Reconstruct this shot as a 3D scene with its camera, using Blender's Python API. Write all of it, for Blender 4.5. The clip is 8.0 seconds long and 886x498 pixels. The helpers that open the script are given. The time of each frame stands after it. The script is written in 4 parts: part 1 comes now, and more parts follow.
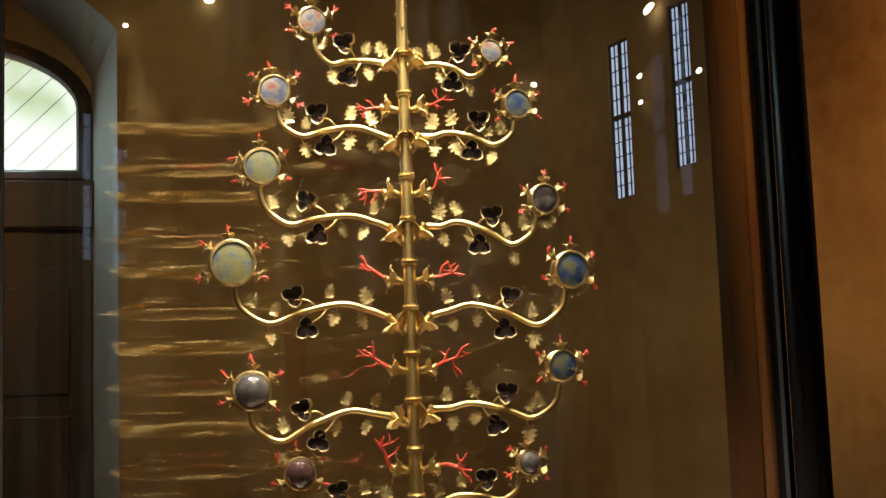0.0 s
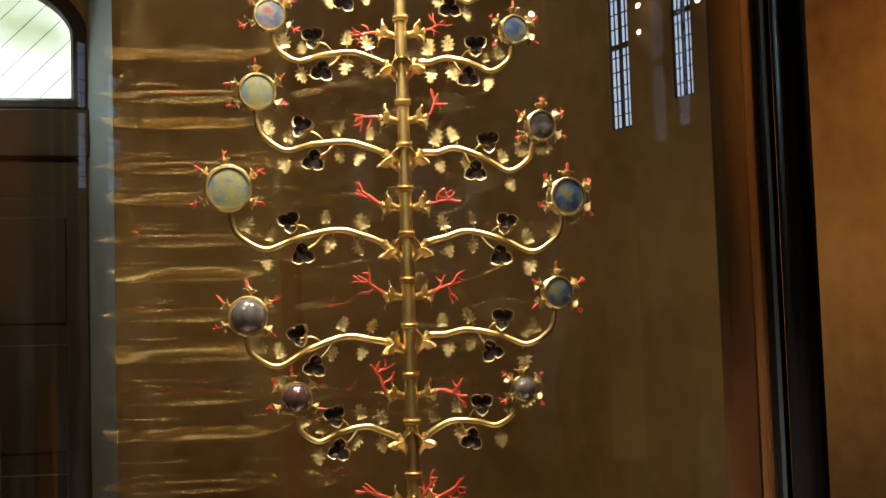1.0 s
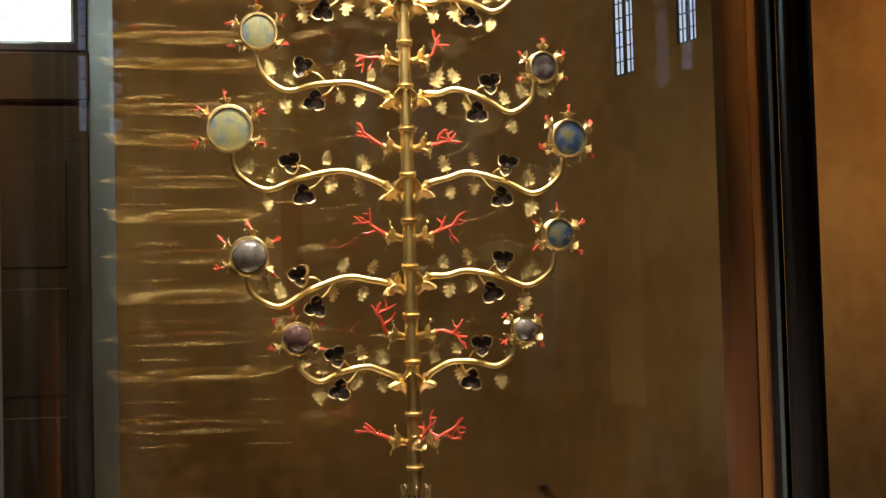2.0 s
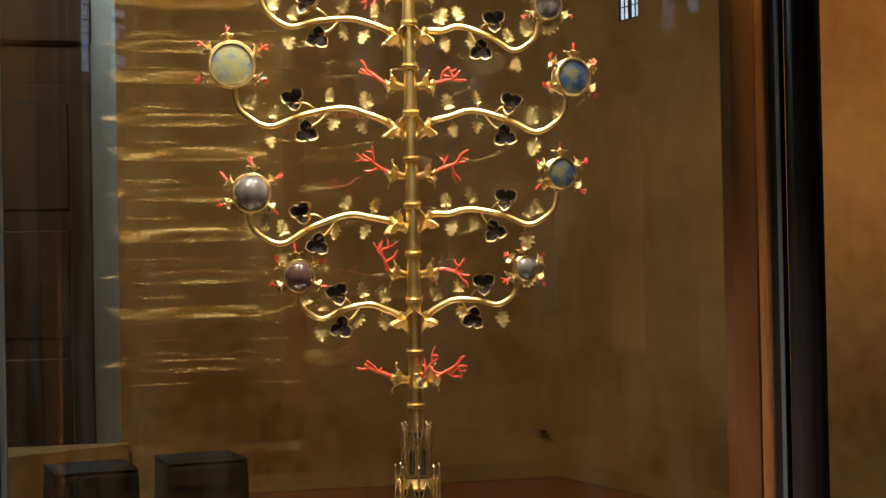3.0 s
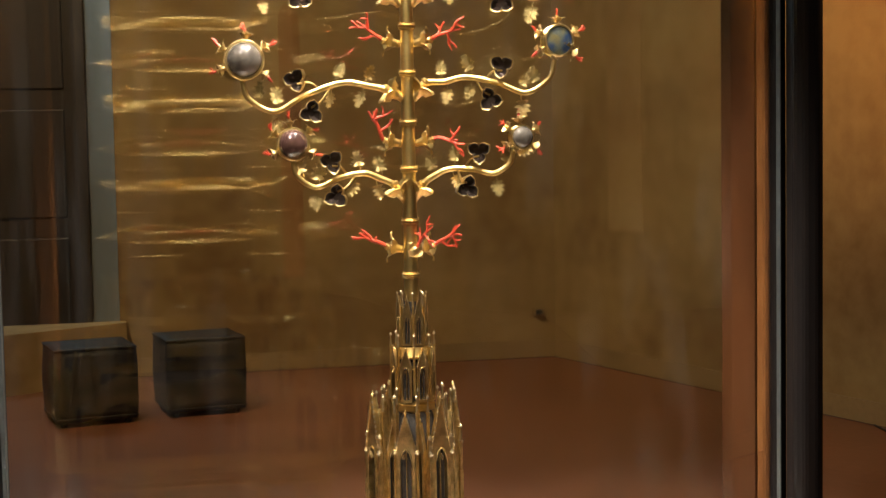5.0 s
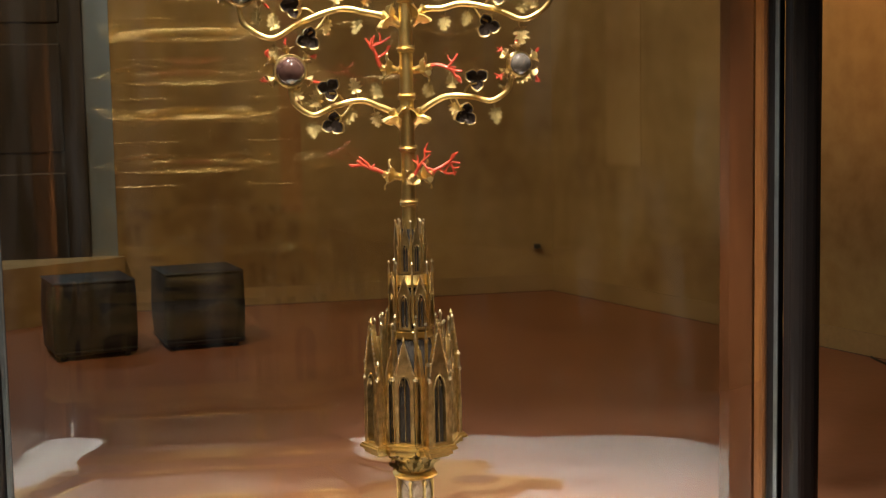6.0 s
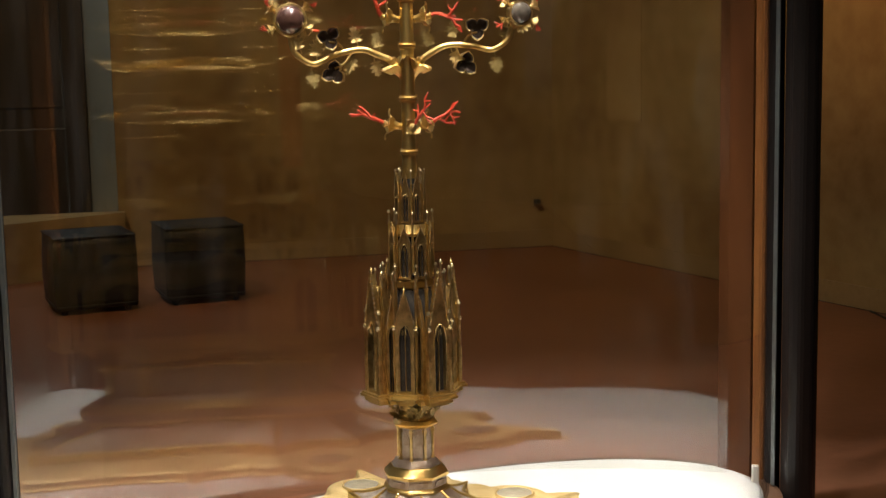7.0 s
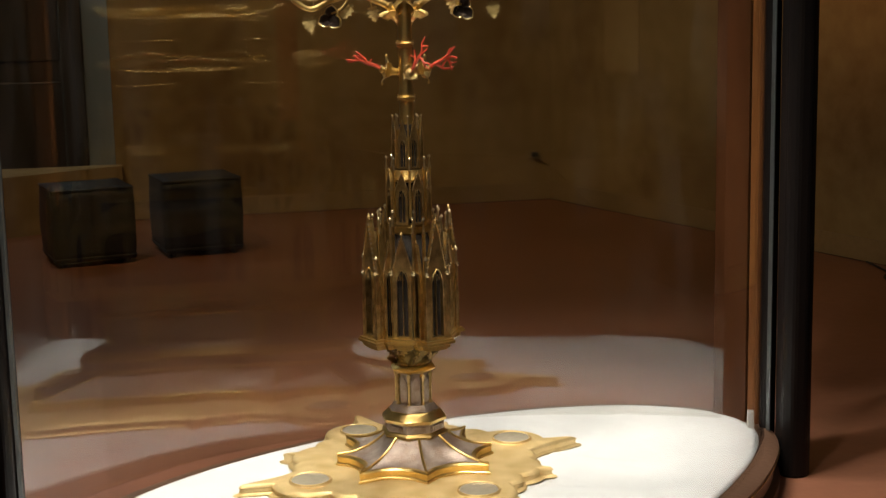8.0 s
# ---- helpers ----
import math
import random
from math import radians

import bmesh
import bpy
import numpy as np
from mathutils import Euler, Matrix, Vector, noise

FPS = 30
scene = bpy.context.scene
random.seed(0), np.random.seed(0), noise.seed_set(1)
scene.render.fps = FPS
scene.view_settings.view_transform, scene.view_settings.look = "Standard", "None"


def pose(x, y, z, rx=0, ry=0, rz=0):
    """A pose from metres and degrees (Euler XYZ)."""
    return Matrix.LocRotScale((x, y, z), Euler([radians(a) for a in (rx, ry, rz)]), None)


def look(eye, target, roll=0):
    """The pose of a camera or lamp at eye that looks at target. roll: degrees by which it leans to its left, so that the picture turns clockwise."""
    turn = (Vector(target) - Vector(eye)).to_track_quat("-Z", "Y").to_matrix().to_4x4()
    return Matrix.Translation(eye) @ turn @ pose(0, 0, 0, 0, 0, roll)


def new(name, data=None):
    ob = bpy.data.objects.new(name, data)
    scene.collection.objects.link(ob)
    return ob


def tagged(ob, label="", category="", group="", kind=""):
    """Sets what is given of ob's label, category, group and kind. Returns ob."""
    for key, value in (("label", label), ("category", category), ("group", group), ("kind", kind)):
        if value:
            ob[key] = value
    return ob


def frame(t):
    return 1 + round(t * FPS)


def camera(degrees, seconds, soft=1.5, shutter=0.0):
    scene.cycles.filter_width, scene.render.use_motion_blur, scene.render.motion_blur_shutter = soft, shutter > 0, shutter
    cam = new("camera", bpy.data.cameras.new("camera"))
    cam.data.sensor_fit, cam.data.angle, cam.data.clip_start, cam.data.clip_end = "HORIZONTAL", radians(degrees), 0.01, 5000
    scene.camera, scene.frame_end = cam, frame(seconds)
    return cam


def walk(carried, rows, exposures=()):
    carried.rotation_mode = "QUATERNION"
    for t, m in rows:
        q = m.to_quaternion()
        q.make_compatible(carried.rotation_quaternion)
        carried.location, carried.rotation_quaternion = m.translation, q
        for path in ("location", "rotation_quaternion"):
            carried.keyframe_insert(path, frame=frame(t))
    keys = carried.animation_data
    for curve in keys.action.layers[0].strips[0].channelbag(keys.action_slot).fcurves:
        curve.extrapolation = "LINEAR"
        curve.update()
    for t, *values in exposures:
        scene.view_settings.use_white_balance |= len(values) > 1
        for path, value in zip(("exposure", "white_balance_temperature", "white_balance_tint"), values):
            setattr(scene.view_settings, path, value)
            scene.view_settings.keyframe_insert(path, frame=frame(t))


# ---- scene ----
cam = camera(34.0, 8.0, soft=1.3)
PATH = [
    (0, (0.127, -3.994, 1.668), (0.111, -1.994, 1.923), -2.0),
    (0.5, (0.127, -3.990, 1.659), (0.114, -1.990, 1.864), -1.9),
    (1, (0.127, -3.988, 1.651), (0.113, -1.988, 1.812), -1.8),
    (1.5, (0.127, -3.992, 1.644), (0.112, -1.992, 1.768), -1.75),
    (3, (0.122, -3.987, 1.603), (0.102, -1.987, 1.622), -1.1),
    (3.5, (0.125, -3.978, 1.591), (0.104, -1.978, 1.573), -1.2),
    (4, (0.127, -3.981, 1.579), (0.109, -1.982, 1.523), -1.1),
    (4.5, (0.127, -3.971, 1.568), (0.108, -1.974, 1.473), -1.0),
    (6, (0.127, -3.973, 1.525), (0.109, -1.985, 1.303), -1.1),
    (6.5, (0.129, -3.982, 1.516), (0.110, -1.999, 1.258), -1.2),
    (7, (0.126, -3.982, 1.500), (0.107, -2.002, 1.222), -1.1),
    (7.5, (0.127, -3.992, 1.486), (0.108, -2.014, 1.192), -1.1),
    (8, (0.127, -4.000, 1.469), (0.110, -2.028, 1.133), -1.2),
]
EXPOSURES = [(0.0, -0.38), (1.5, -0.15), (3.0, 0.20), (3.5, 0.22), (4.0, 0.50), (4.5, 0.60), (6.0, 0.50), (6.5, 0.08), (7.5, -0.28), (8.0, -0.60)]
walk(cam, [(t, look(eye, target, roll)) for t, eye, target, roll in PATH], EXPOSURES)

# ---- world and lights ----
world = bpy.data.worlds.new("sky")
scene.world = world
world.use_nodes = True
wn = world.node_tree.nodes
sky = wn.new("ShaderNodeTexSky")
sky.sky_type, sky.sun_disc, sky.sun_elevation, sky.sun_rotation = "NISHITA", False, radians(40), radians(200)
wn["Background"].inputs["Strength"].default_value = 0.1
world.node_tree.links.new(sky.outputs[0], wn["Background"].inputs["Color"])


def spot(name, eye, target, watts, color, degrees, size=0.03, blend=0.5):
    data = bpy.data.lights.new(name, "SPOT")
    data.energy, data.color, data.spot_size, data.spot_blend, data.shadow_soft_size = watts, color, radians(degrees), blend, size
    ob = new(name, data)
    ob.matrix_world = look(eye, target)
    return ob


def area(name, eye, target, watts, color, sx, sy):
    data = bpy.data.lights.new(name, "AREA")
    data.energy, data.color, data.shape, data.size, data.size_y = watts, color, "RECTANGLE", sx, sy
    ob = new(name, data)
    ob.matrix_world = look(eye, target)
    return ob


WARM = (1.0, 0.905, 0.76)
CASE = (1.0, 0.945, 0.85)
AMBER = (1.0, 0.71, 0.365)
# spotlights in the ceiling of the showcase
spot("case_spot", (-0.42, -0.62, 3.5), (-0.08, -0.05, 1.2), 265, CASE, 66, 0.07)
spot("case_spot", (0.36, -0.40, 3.5), (0.08, -0.05, 1.2), 255, CASE, 66, 0.07)
spot("case_spot", (-0.45, 0.12, 3.5), (-0.10, 0.0, 1.3), 260, CASE, 60, 0.06)
spot("case_spot", (0.20, 0.40, 3.5), (0.05, 0.0, 1.0), 260, CASE, 60, 0.06)
# gallery spotlights: two on the showcase, the others on walls and floor
spot("gallery_spot", (-1.4, -4.2, 5.7), (0.0, 0.0, 1.15), 680, WARM, 27, 0.16, 0.8)
spot("gallery_spot", (1.6, -3.6, 5.7), (0.0, 0.0, 1.15), 500, WARM, 27, 0.16, 0.8)
spot("gallery_spot", (0.4, -1.2, 5.6), (2.9, 3.1, 3.2), 1150, (1.0, 0.42, 0.10), 38, 0.08, 1.0)
spot("gallery_spot", (-2.6, 1.0, 5.6), (-0.8, 6.6, 1.6), 430, AMBER, 80, 0.08, 0.9)
spot("gallery_spot", (-1.0, 2.0, 5.6), (0.2, 3.7, 0.0), 190, AMBER, 78, 0.08, 0.9)


# unseen lamp, added to brighten the wall behind the visitor for the gold to reflect
spot("gallery_spot", (0.5, -4.8, 5.8), (0.5, -8.4, 2.6), 350, WARM, 110, 0.1, 0.9)


# ---- materials ----
def material(name, base, rough=0.5, metal=0.0, vary=0.0, scale=8.0, bump=0.0, bump_scale=60.0, second=None, coat=0.0, island=0.0, stretch=(1, 1, 1)):
    """A Principled material: two scales of noise move its colour from base to second, a fine noise its relief."""
    m = bpy.data.materials.new(name)
    m.use_nodes = True
    nodes, links = m.node_tree.nodes, m.node_tree.links
    p = nodes["Principled BSDF"]
    p.inputs["Roughness"].default_value, p.inputs["Metallic"].default_value = rough, metal
    p.inputs["Coat Weight"].default_value = coat
    second = second or tuple(c * 0.6 for c in base)
    tc = nodes.new("ShaderNodeTexCoord")
    mp = nodes.new("ShaderNodeMapping")
    mp.inputs["Scale"].default_value = stretch
    links.new(tc.outputs["Object"], mp.inputs["Vector"])
    big, fine = nodes.new("ShaderNodeTexNoise"), nodes.new("ShaderNodeTexNoise")
    for n, sc in ((big, scale), (fine, bump_scale)):
        n.inputs["Scale"].default_value, n.inputs["Detail"].default_value = sc, 6
        links.new(mp.outputs["Vector"], n.inputs["Vector"])
    mixv = nodes.new("ShaderNodeMath")
    mixv.operation = "MULTIPLY_ADD"
    mixv.inputs[1].default_value = 0.35
    links.new(fine.outputs["Fac"], mixv.inputs[0])
    links.new(big.outputs["Fac"], mixv.inputs[2])
    ramp = nodes.new("ShaderNodeMapRange")
    ramp.inputs["From Min"].default_value, ramp.inputs["From Max"].default_value = 0.45, 0.9
    ramp.inputs["To Min"].default_value, ramp.inputs["To Max"].default_value = 0.0, max(vary, 0.001)
    links.new(mixv.outputs[0], ramp.inputs["Value"])
    mix = nodes.new("ShaderNodeMix")
    mix.data_type = "RGBA"
    mix.inputs[6].default_value, mix.inputs[7].default_value = (*base, 1), (*second, 1)
    links.new(ramp.outputs[0], mix.inputs[0])
    links.new(mix.outputs[2], p.inputs["Base Color"])
    if bump:
        b = nodes.new("ShaderNodeBump")
        b.inputs["Strength"].default_value, b.inputs["Distance"].default_value = bump, 0.01
        links.new(fine.outputs["Fac"], b.inputs["Height"])
        links.new(b.outputs["Normal"], p.inputs["Normal"])
    return m


def node_of(m, kind):
    return m.node_tree.nodes.new("ShaderNode" + kind)


GOLD = material("gilded_silver", (0.88, 0.64, 0.25), 0.35, 1.0, 0.7, 14, 0.07, 180, (0.46, 0.29, 0.08))
GOLD_PALE = material("pale_gilding", (0.76, 0.57, 0.26), 0.33, 1.0, 0.8, 30, 0.2, 300, (0.42, 0.29, 0.10))
GOLD_PLATE = material("worn_gilt_plate", (0.90, 0.71, 0.38), 0.58, 0.9, 0.8, 18, 0.2, 160, (0.66, 0.46, 0.18))
GOLD_OLD = material("tarnished_gilding", (0.86, 0.64, 0.29), 0.32, 1.0, 0.9, 40, 0.2, 300, (0.38, 0.26, 0.10))
PEARL = material("pale_worn_finial", (0.88, 0.74, 0.48), 0.30, 1.0, 0.6, 60, 0.1, 300, (0.40, 0.29, 0.14))
SILVER = material("enamelled_silver", (0.58, 0.49, 0.43), 0.44, 0.7, 0.9, 30, 0.3, 220, (0.28, 0.19, 0.13))
CORAL = material("red_coral", (0.54, 0.040, 0.014), 0.34, 0.0, 0.7, 60, 0.3, 300, (0.64, 0.11, 0.05), 0.2)
LEAF_GOLD = material("dulled_leaf_gilding", (0.50, 0.375, 0.155), 0.44, 1.0, 0.9, 60, 0.35, 300, (0.14, 0.10, 0.038))
DOME_SMOKY = material("smoky_crystal_dome", (0.045, 0.022, 0.018), 0.10, 0.0, 0.8, 30, 0.0, 60, (0.10, 0.050, 0.040), 1.0)
DOME_CLEAR = material("clear_crystal_dome", (0.13, 0.11, 0.092), 0.10, 0.0, 0.8, 40, 0.0, 60, (0.032, 0.026, 0.022), 1.0)
# near-black brown that paints in the shade inside the shrine's windows
SHRINE_SHADE = material("painted_shrine_shade", (0.030, 0.021, 0.014), 0.7, 0.0, 0.8, 40, 0.1, 200, (0.012, 0.009, 0.007))
CUP_DARK = material("dark_cup_lining", (0.055, 0.038, 0.032), 0.28, 0.5, 0.7, 40, 0.15, 200, (0.17, 0.125, 0.105))
WOOD = material("walnut_frame", (0.085, 0.029, 0.009), 0.40, 0.0, 0.9, 5, 0.08, 40, (0.055, 0.018, 0.006), 0.0, stretch=(9, 9, 0.6))
WOOD_LIGHT = material("walnut_moulding", (0.25, 0.095, 0.027), 0.40, 0.0, 0.8, 5, 0.08, 40, (0.14, 0.050, 0.015), 0.0, stretch=(9, 9, 0.6))
BLACK = material("black_lacquer", (0.006, 0.005, 0.005), 0.36, 0.0, 0.5, 5, 0.03, 40, (0.014, 0.010, 0.008), 0.1, stretch=(4, 4, 0.4))
BLACK.node_tree.nodes["Principled BSDF"].inputs["Specular IOR Level"].default_value = 0.12
for m in (WOOD, WOOD_LIGHT):
    m.node_tree.nodes["Principled BSDF"].inputs["Specular IOR Level"].default_value = 0.25
STEEL = material("brushed_steel", (0.16, 0.18, 0.18), 0.45, 0.9, 0.5, 30, 0.05, 90)
RUBBER = material("white_plastic", (0.70, 0.69, 0.66), 0.45, 0.0, 0.2, 30)
PLASTER = material("ochre_plaster", (0.41, 0.305, 0.145), 0.9, 0.0, 1.0, 0.7, 0.12, 7, (0.21, 0.13, 0.052))
for n in PLASTER.node_tree.nodes:
    if n.bl_idname == "ShaderNodeMapRange":
        n.inputs["From Min"].default_value, n.inputs["From Max"].default_value = 0.52, 0.86
FRESCO = material("faded_fresco", (0.45, 0.335, 0.165), 0.9, 0.0, 1.0, 1.5, 0.2, 22, (0.27, 0.17, 0.072))
PINKISH = material("faded_red_fresco", (0.42, 0.26, 0.12), 0.9, 0.0, 1.0, 1.5, 0.2, 22, (0.27, 0.14, 0.06))
LIME = material("limewashed_jamb", (0.38, 0.385, 0.36), 0.9, 0.0, 0.8, 1.2, 0.15, 10, (0.24, 0.235, 0.20))
SKIRT = material("grey_painted_skirting", (0.38, 0.27, 0.135), 0.8, 0.0, 0.8, 2, 0.2, 30)
FLOOR = material("terracotta_floor", (0.27, 0.115, 0.065), 0.36, 0.0, 0.9, 1.1, 0.08, 18, (0.16, 0.062, 0.036))
CEIL = material("white_vault_plaster", (0.55, 0.50, 0.42), 0.9, 0.0, 0.5, 1.0, 0.1, 20)
DOOR = material("dark_door_wood", (0.026, 0.021, 0.018), 0.5, 0.0, 0.8, 3, 0.2, 30, (0.042, 0.024, 0.016), stretch=(6, 6, 0.5))
# the greyer second tone paints in soft crease shading that the folds barely give
CLOTH = material("white_linen", (0.69, 0.70, 0.70), 0.85, 0.0, 0.6, 4, 0.15, 30, (0.50, 0.52, 0.53))
PLINTH = material("dark_walnut_plinth", (0.12, 0.065, 0.04), 0.35, 0.0, 0.8, 6, 0.1, 60, (0.07, 0.035, 0.02), 0.2)
VINYL = material("black_vinyl", (0.006, 0.008, 0.013), 0.6, 0.0, 0.5, 6, 0.25, 45, (0.004, 0.005, 0.008))
IRON = material("dark_iron", (0.03, 0.028, 0.028), 0.5, 0.6, 0.5, 20)
CABLE = material("black_cable", (0.02, 0.02, 0.02), 0.5)


def glass_material(name, head_on, tint, rough=0.0, ripple=0.004, dusty=0.0):
    """Thin sheet glass: clear, with a mirror image that grows from head_on towards grazing."""
    m = bpy.data.materials.new(name)
    m.use_nodes = True
    nodes, links = m.node_tree.nodes, m.node_tree.links
    nodes.remove(nodes["Principled BSDF"])
    clear, gloss, mix, facing_w, power, fres = (node_of(m, k) for k in ("BsdfTransparent", "BsdfGlossy", "MixShader", "LayerWeight", "Math", "Math"))
    clear.inputs["Color"].default_value = (*tint, 1)
    gloss.inputs["Roughness"].default_value = rough
    facing_w.inputs["Blend"].default_value = 0.5
    power.operation, power.inputs[1].default_value = "POWER", 5.0
    fres.operation, fres.inputs[1].default_value, fres.inputs[2].default_value = "MULTIPLY_ADD", 1.0 - head_on, head_on
    links.new(facing_w.outputs["Facing"], power.inputs[0])
    links.new(power.outputs[0], fres.inputs[0])
    wave = node_of(m, "TexNoise")
    wave.inputs["Scale"].default_value, wave.inputs["Detail"].default_value = 2.2, 1.0
    tc, mp, b = node_of(m, "TexCoord"), node_of(m, "Mapping"), node_of(m, "Bump")
    mp.inputs["Scale"].default_value = (1.0, 1.0, 2.0)
    b.inputs["Strength"].default_value, b.inputs["Distance"].default_value = 1.0, ripple
    links.new(tc.outputs["Object"], mp.inputs["Vector"])
    links.new(mp.outputs["Vector"], wave.inputs["Vector"])
    links.new(wave.outputs["Fac"], b.inputs["Height"])
    links.new(b.outputs["Normal"], gloss.inputs["Normal"])
    links.new(fres.outputs[0], mix.inputs[0])
    links.new(clear.outputs[0], mix.inputs[1])
    links.new(gloss.outputs[0], mix.inputs[2])
    dust, film, streak, thin = (node_of(m, k) for k in ("BsdfDiffuse", "MixShader", "TexNoise", "MapRange"))
    smear = node_of(m, "Mapping")
    smear.inputs["Scale"].default_value = (7.0, 7.0, 1.2)
    streak.inputs["Scale"].default_value, streak.inputs["Detail"].default_value = 1.6, 5
    thin.inputs["From Min"].default_value, thin.inputs["From Max"].default_value, thin.inputs["To Max"].default_value = 0.5, 0.8, dusty
    links.new(tc.outputs["Object"], smear.inputs["Vector"])
    links.new(smear.outputs["Vector"], streak.inputs["Vector"])
    links.new(streak.outputs["Fac"], thin.inputs["Value"])
    links.new(thin.outputs[0], film.inputs[0])
    links.new(mix.outputs[0], film.inputs[1])
    links.new(dust.outputs[0], film.inputs[2])
    links.new(film.outputs[0], nodes["Material Output"].inputs["Surface"])
    return m


GLASS = glass_material("showcase_glass", 0.012, (0.98, 0.98, 0.97), 0.0, 0.001)
BACK_GLASS = glass_material("curved_back_glass", 0.075, (0.95, 0.95, 0.93), 0.0, 0.0005, 0.007)
CRYSTAL = glass_material("rock_crystal_cover", 0.04, (0.98, 0.98, 0.98))


def glow_material(name, color, strength):
    m = bpy.data.materials.new(name)
    m.use_nodes = True
    p = m.node_tree.nodes["Principled BSDF"]
    p.inputs["Base Color"].default_value = (*color, 1)
    p.inputs["Emission Color"].default_value = (*color, 1)
    p.inputs["Emission Strength"].default_value = strength
    return m


# glow for the discs that imitate lamp reflections
GLINT_GLOW = glow_material("lamp_glint_glow", (1.0, 0.86, 0.66), 6.0)
DAY_PANE = glow_material("daylit_frosted_pane", (0.56, 0.70, 1.0), 1.0)


def daylight_backdrop():
    """Bright sky with sunlit leaves towards the top, seen out of the arched window."""
    m = glow_material("bright_garden", (0.9, 1.0, 0.95), 1.0)
    p = m.node_tree.nodes["Principled BSDF"]
    links = m.node_tree.links
    tc, n, sep, add, ramp = node_of(m, "TexCoord"), node_of(m, "TexNoise"), node_of(m, "SeparateXYZ"), node_of(m, "Math"), node_of(m, "ValToRGB")
    n.inputs["Scale"].default_value, n.inputs["Detail"].default_value = 1.6, 8
    links.new(tc.outputs["Object"], n.inputs["Vector"])
    links.new(tc.outputs["Object"], sep.inputs[0])
    add.operation = "MULTIPLY_ADD"
    add.inputs[1].default_value = 0.35
    low = node_of(m, "Math")
    low.operation, low.inputs[1].default_value = "SUBTRACT", 4.2
    links.new(sep.outputs["Z"], low.inputs[0])
    links.new(low.outputs[0], add.inputs[0])
    links.new(n.outputs["Fac"], add.inputs[2])
    ramp.color_ramp.elements[0].position, ramp.color_ramp.elements[0].color = 0.72, (0.90, 1.0, 0.97, 1)
    ramp.color_ramp.elements[1].position, ramp.color_ramp.elements[1].color = 1.15 - 0.15, (0.20, 0.34, 0.06, 1)
    links.new(add.outputs[0], ramp.inputs[0])
    links.new(ramp.outputs[0], p.inputs["Emission Color"])
    p.inputs["Emission Strength"].default_value = 2.0
    return m


GARDEN = daylight_backdrop()


def painting_material(name, light, blue, other):
    """A small faded painting: soft patches of three colours that differ from medallion to medallion."""
    m = material(name, light, 0.4, coat=0.8)
    p = m.node_tree.nodes["Principled BSDF"]
    links = m.node_tree.links
    tc, info, off = node_of(m, "TexCoord"), node_of(m, "ObjectInfo"), node_of(m, "VectorMath")
    n1, ramp, n2, mix = node_of(m, "TexNoise"), node_of(m, "ValToRGB"), node_of(m, "TexNoise"), node_of(m, "Mix")
    off.operation = "MULTIPLY_ADD"
    off.inputs[1].default_value = (1, 1, 1)
    links.new(tc.outputs["Object"], off.inputs[0])
    links.new(info.outputs["Random"], off.inputs[2])
    for n, sc in ((n1, 26), (n2, 160)):
        n.inputs["Scale"].default_value, n.inputs["Detail"].default_value = sc, 4
        links.new(off.outputs[0], n.inputs["Vector"])
    e = ramp.color_ramp.elements
    e[0].position, e[0].color = 0.38, (*blue, 1)
    e[1].position, e[1].color = 0.66, (*other, 1)
    k = e.new(0.5)
    k.color = (*light, 1)
    links.new(n1.outputs["Fac"], ramp.inputs[0])
    mix.data_type, mix.blend_type = "RGBA", "OVERLAY"
    mix.inputs[0].default_value = 0.5
    links.new(ramp.outputs[0], mix.inputs[6])
    links.new(n2.outputs["Fac"], mix.inputs[7])
    links.new(mix.outputs[2], p.inputs["Base Color"])
    return m


PAINT_PALE = painting_material("faded_yellow_painting", (0.155, 0.15, 0.075), (0.085, 0.105, 0.115), (0.18, 0.155, 0.055))
PAINT_PINK = painting_material("faded_rose_painting", (0.19, 0.155, 0.115), (0.08, 0.09, 0.13), (0.20, 0.06, 0.04))
PAINT_BLUE = painting_material("faded_blue_painting", (0.075, 0.085, 0.07), (0.020, 0.038, 0.085), (0.12, 0.095, 0.035))
PAINT_DARK = painting_material("darkened_painting", (0.030, 0.019, 0.014), (0.014, 0.010, 0.011), (0.12, 0.105, 0.09))


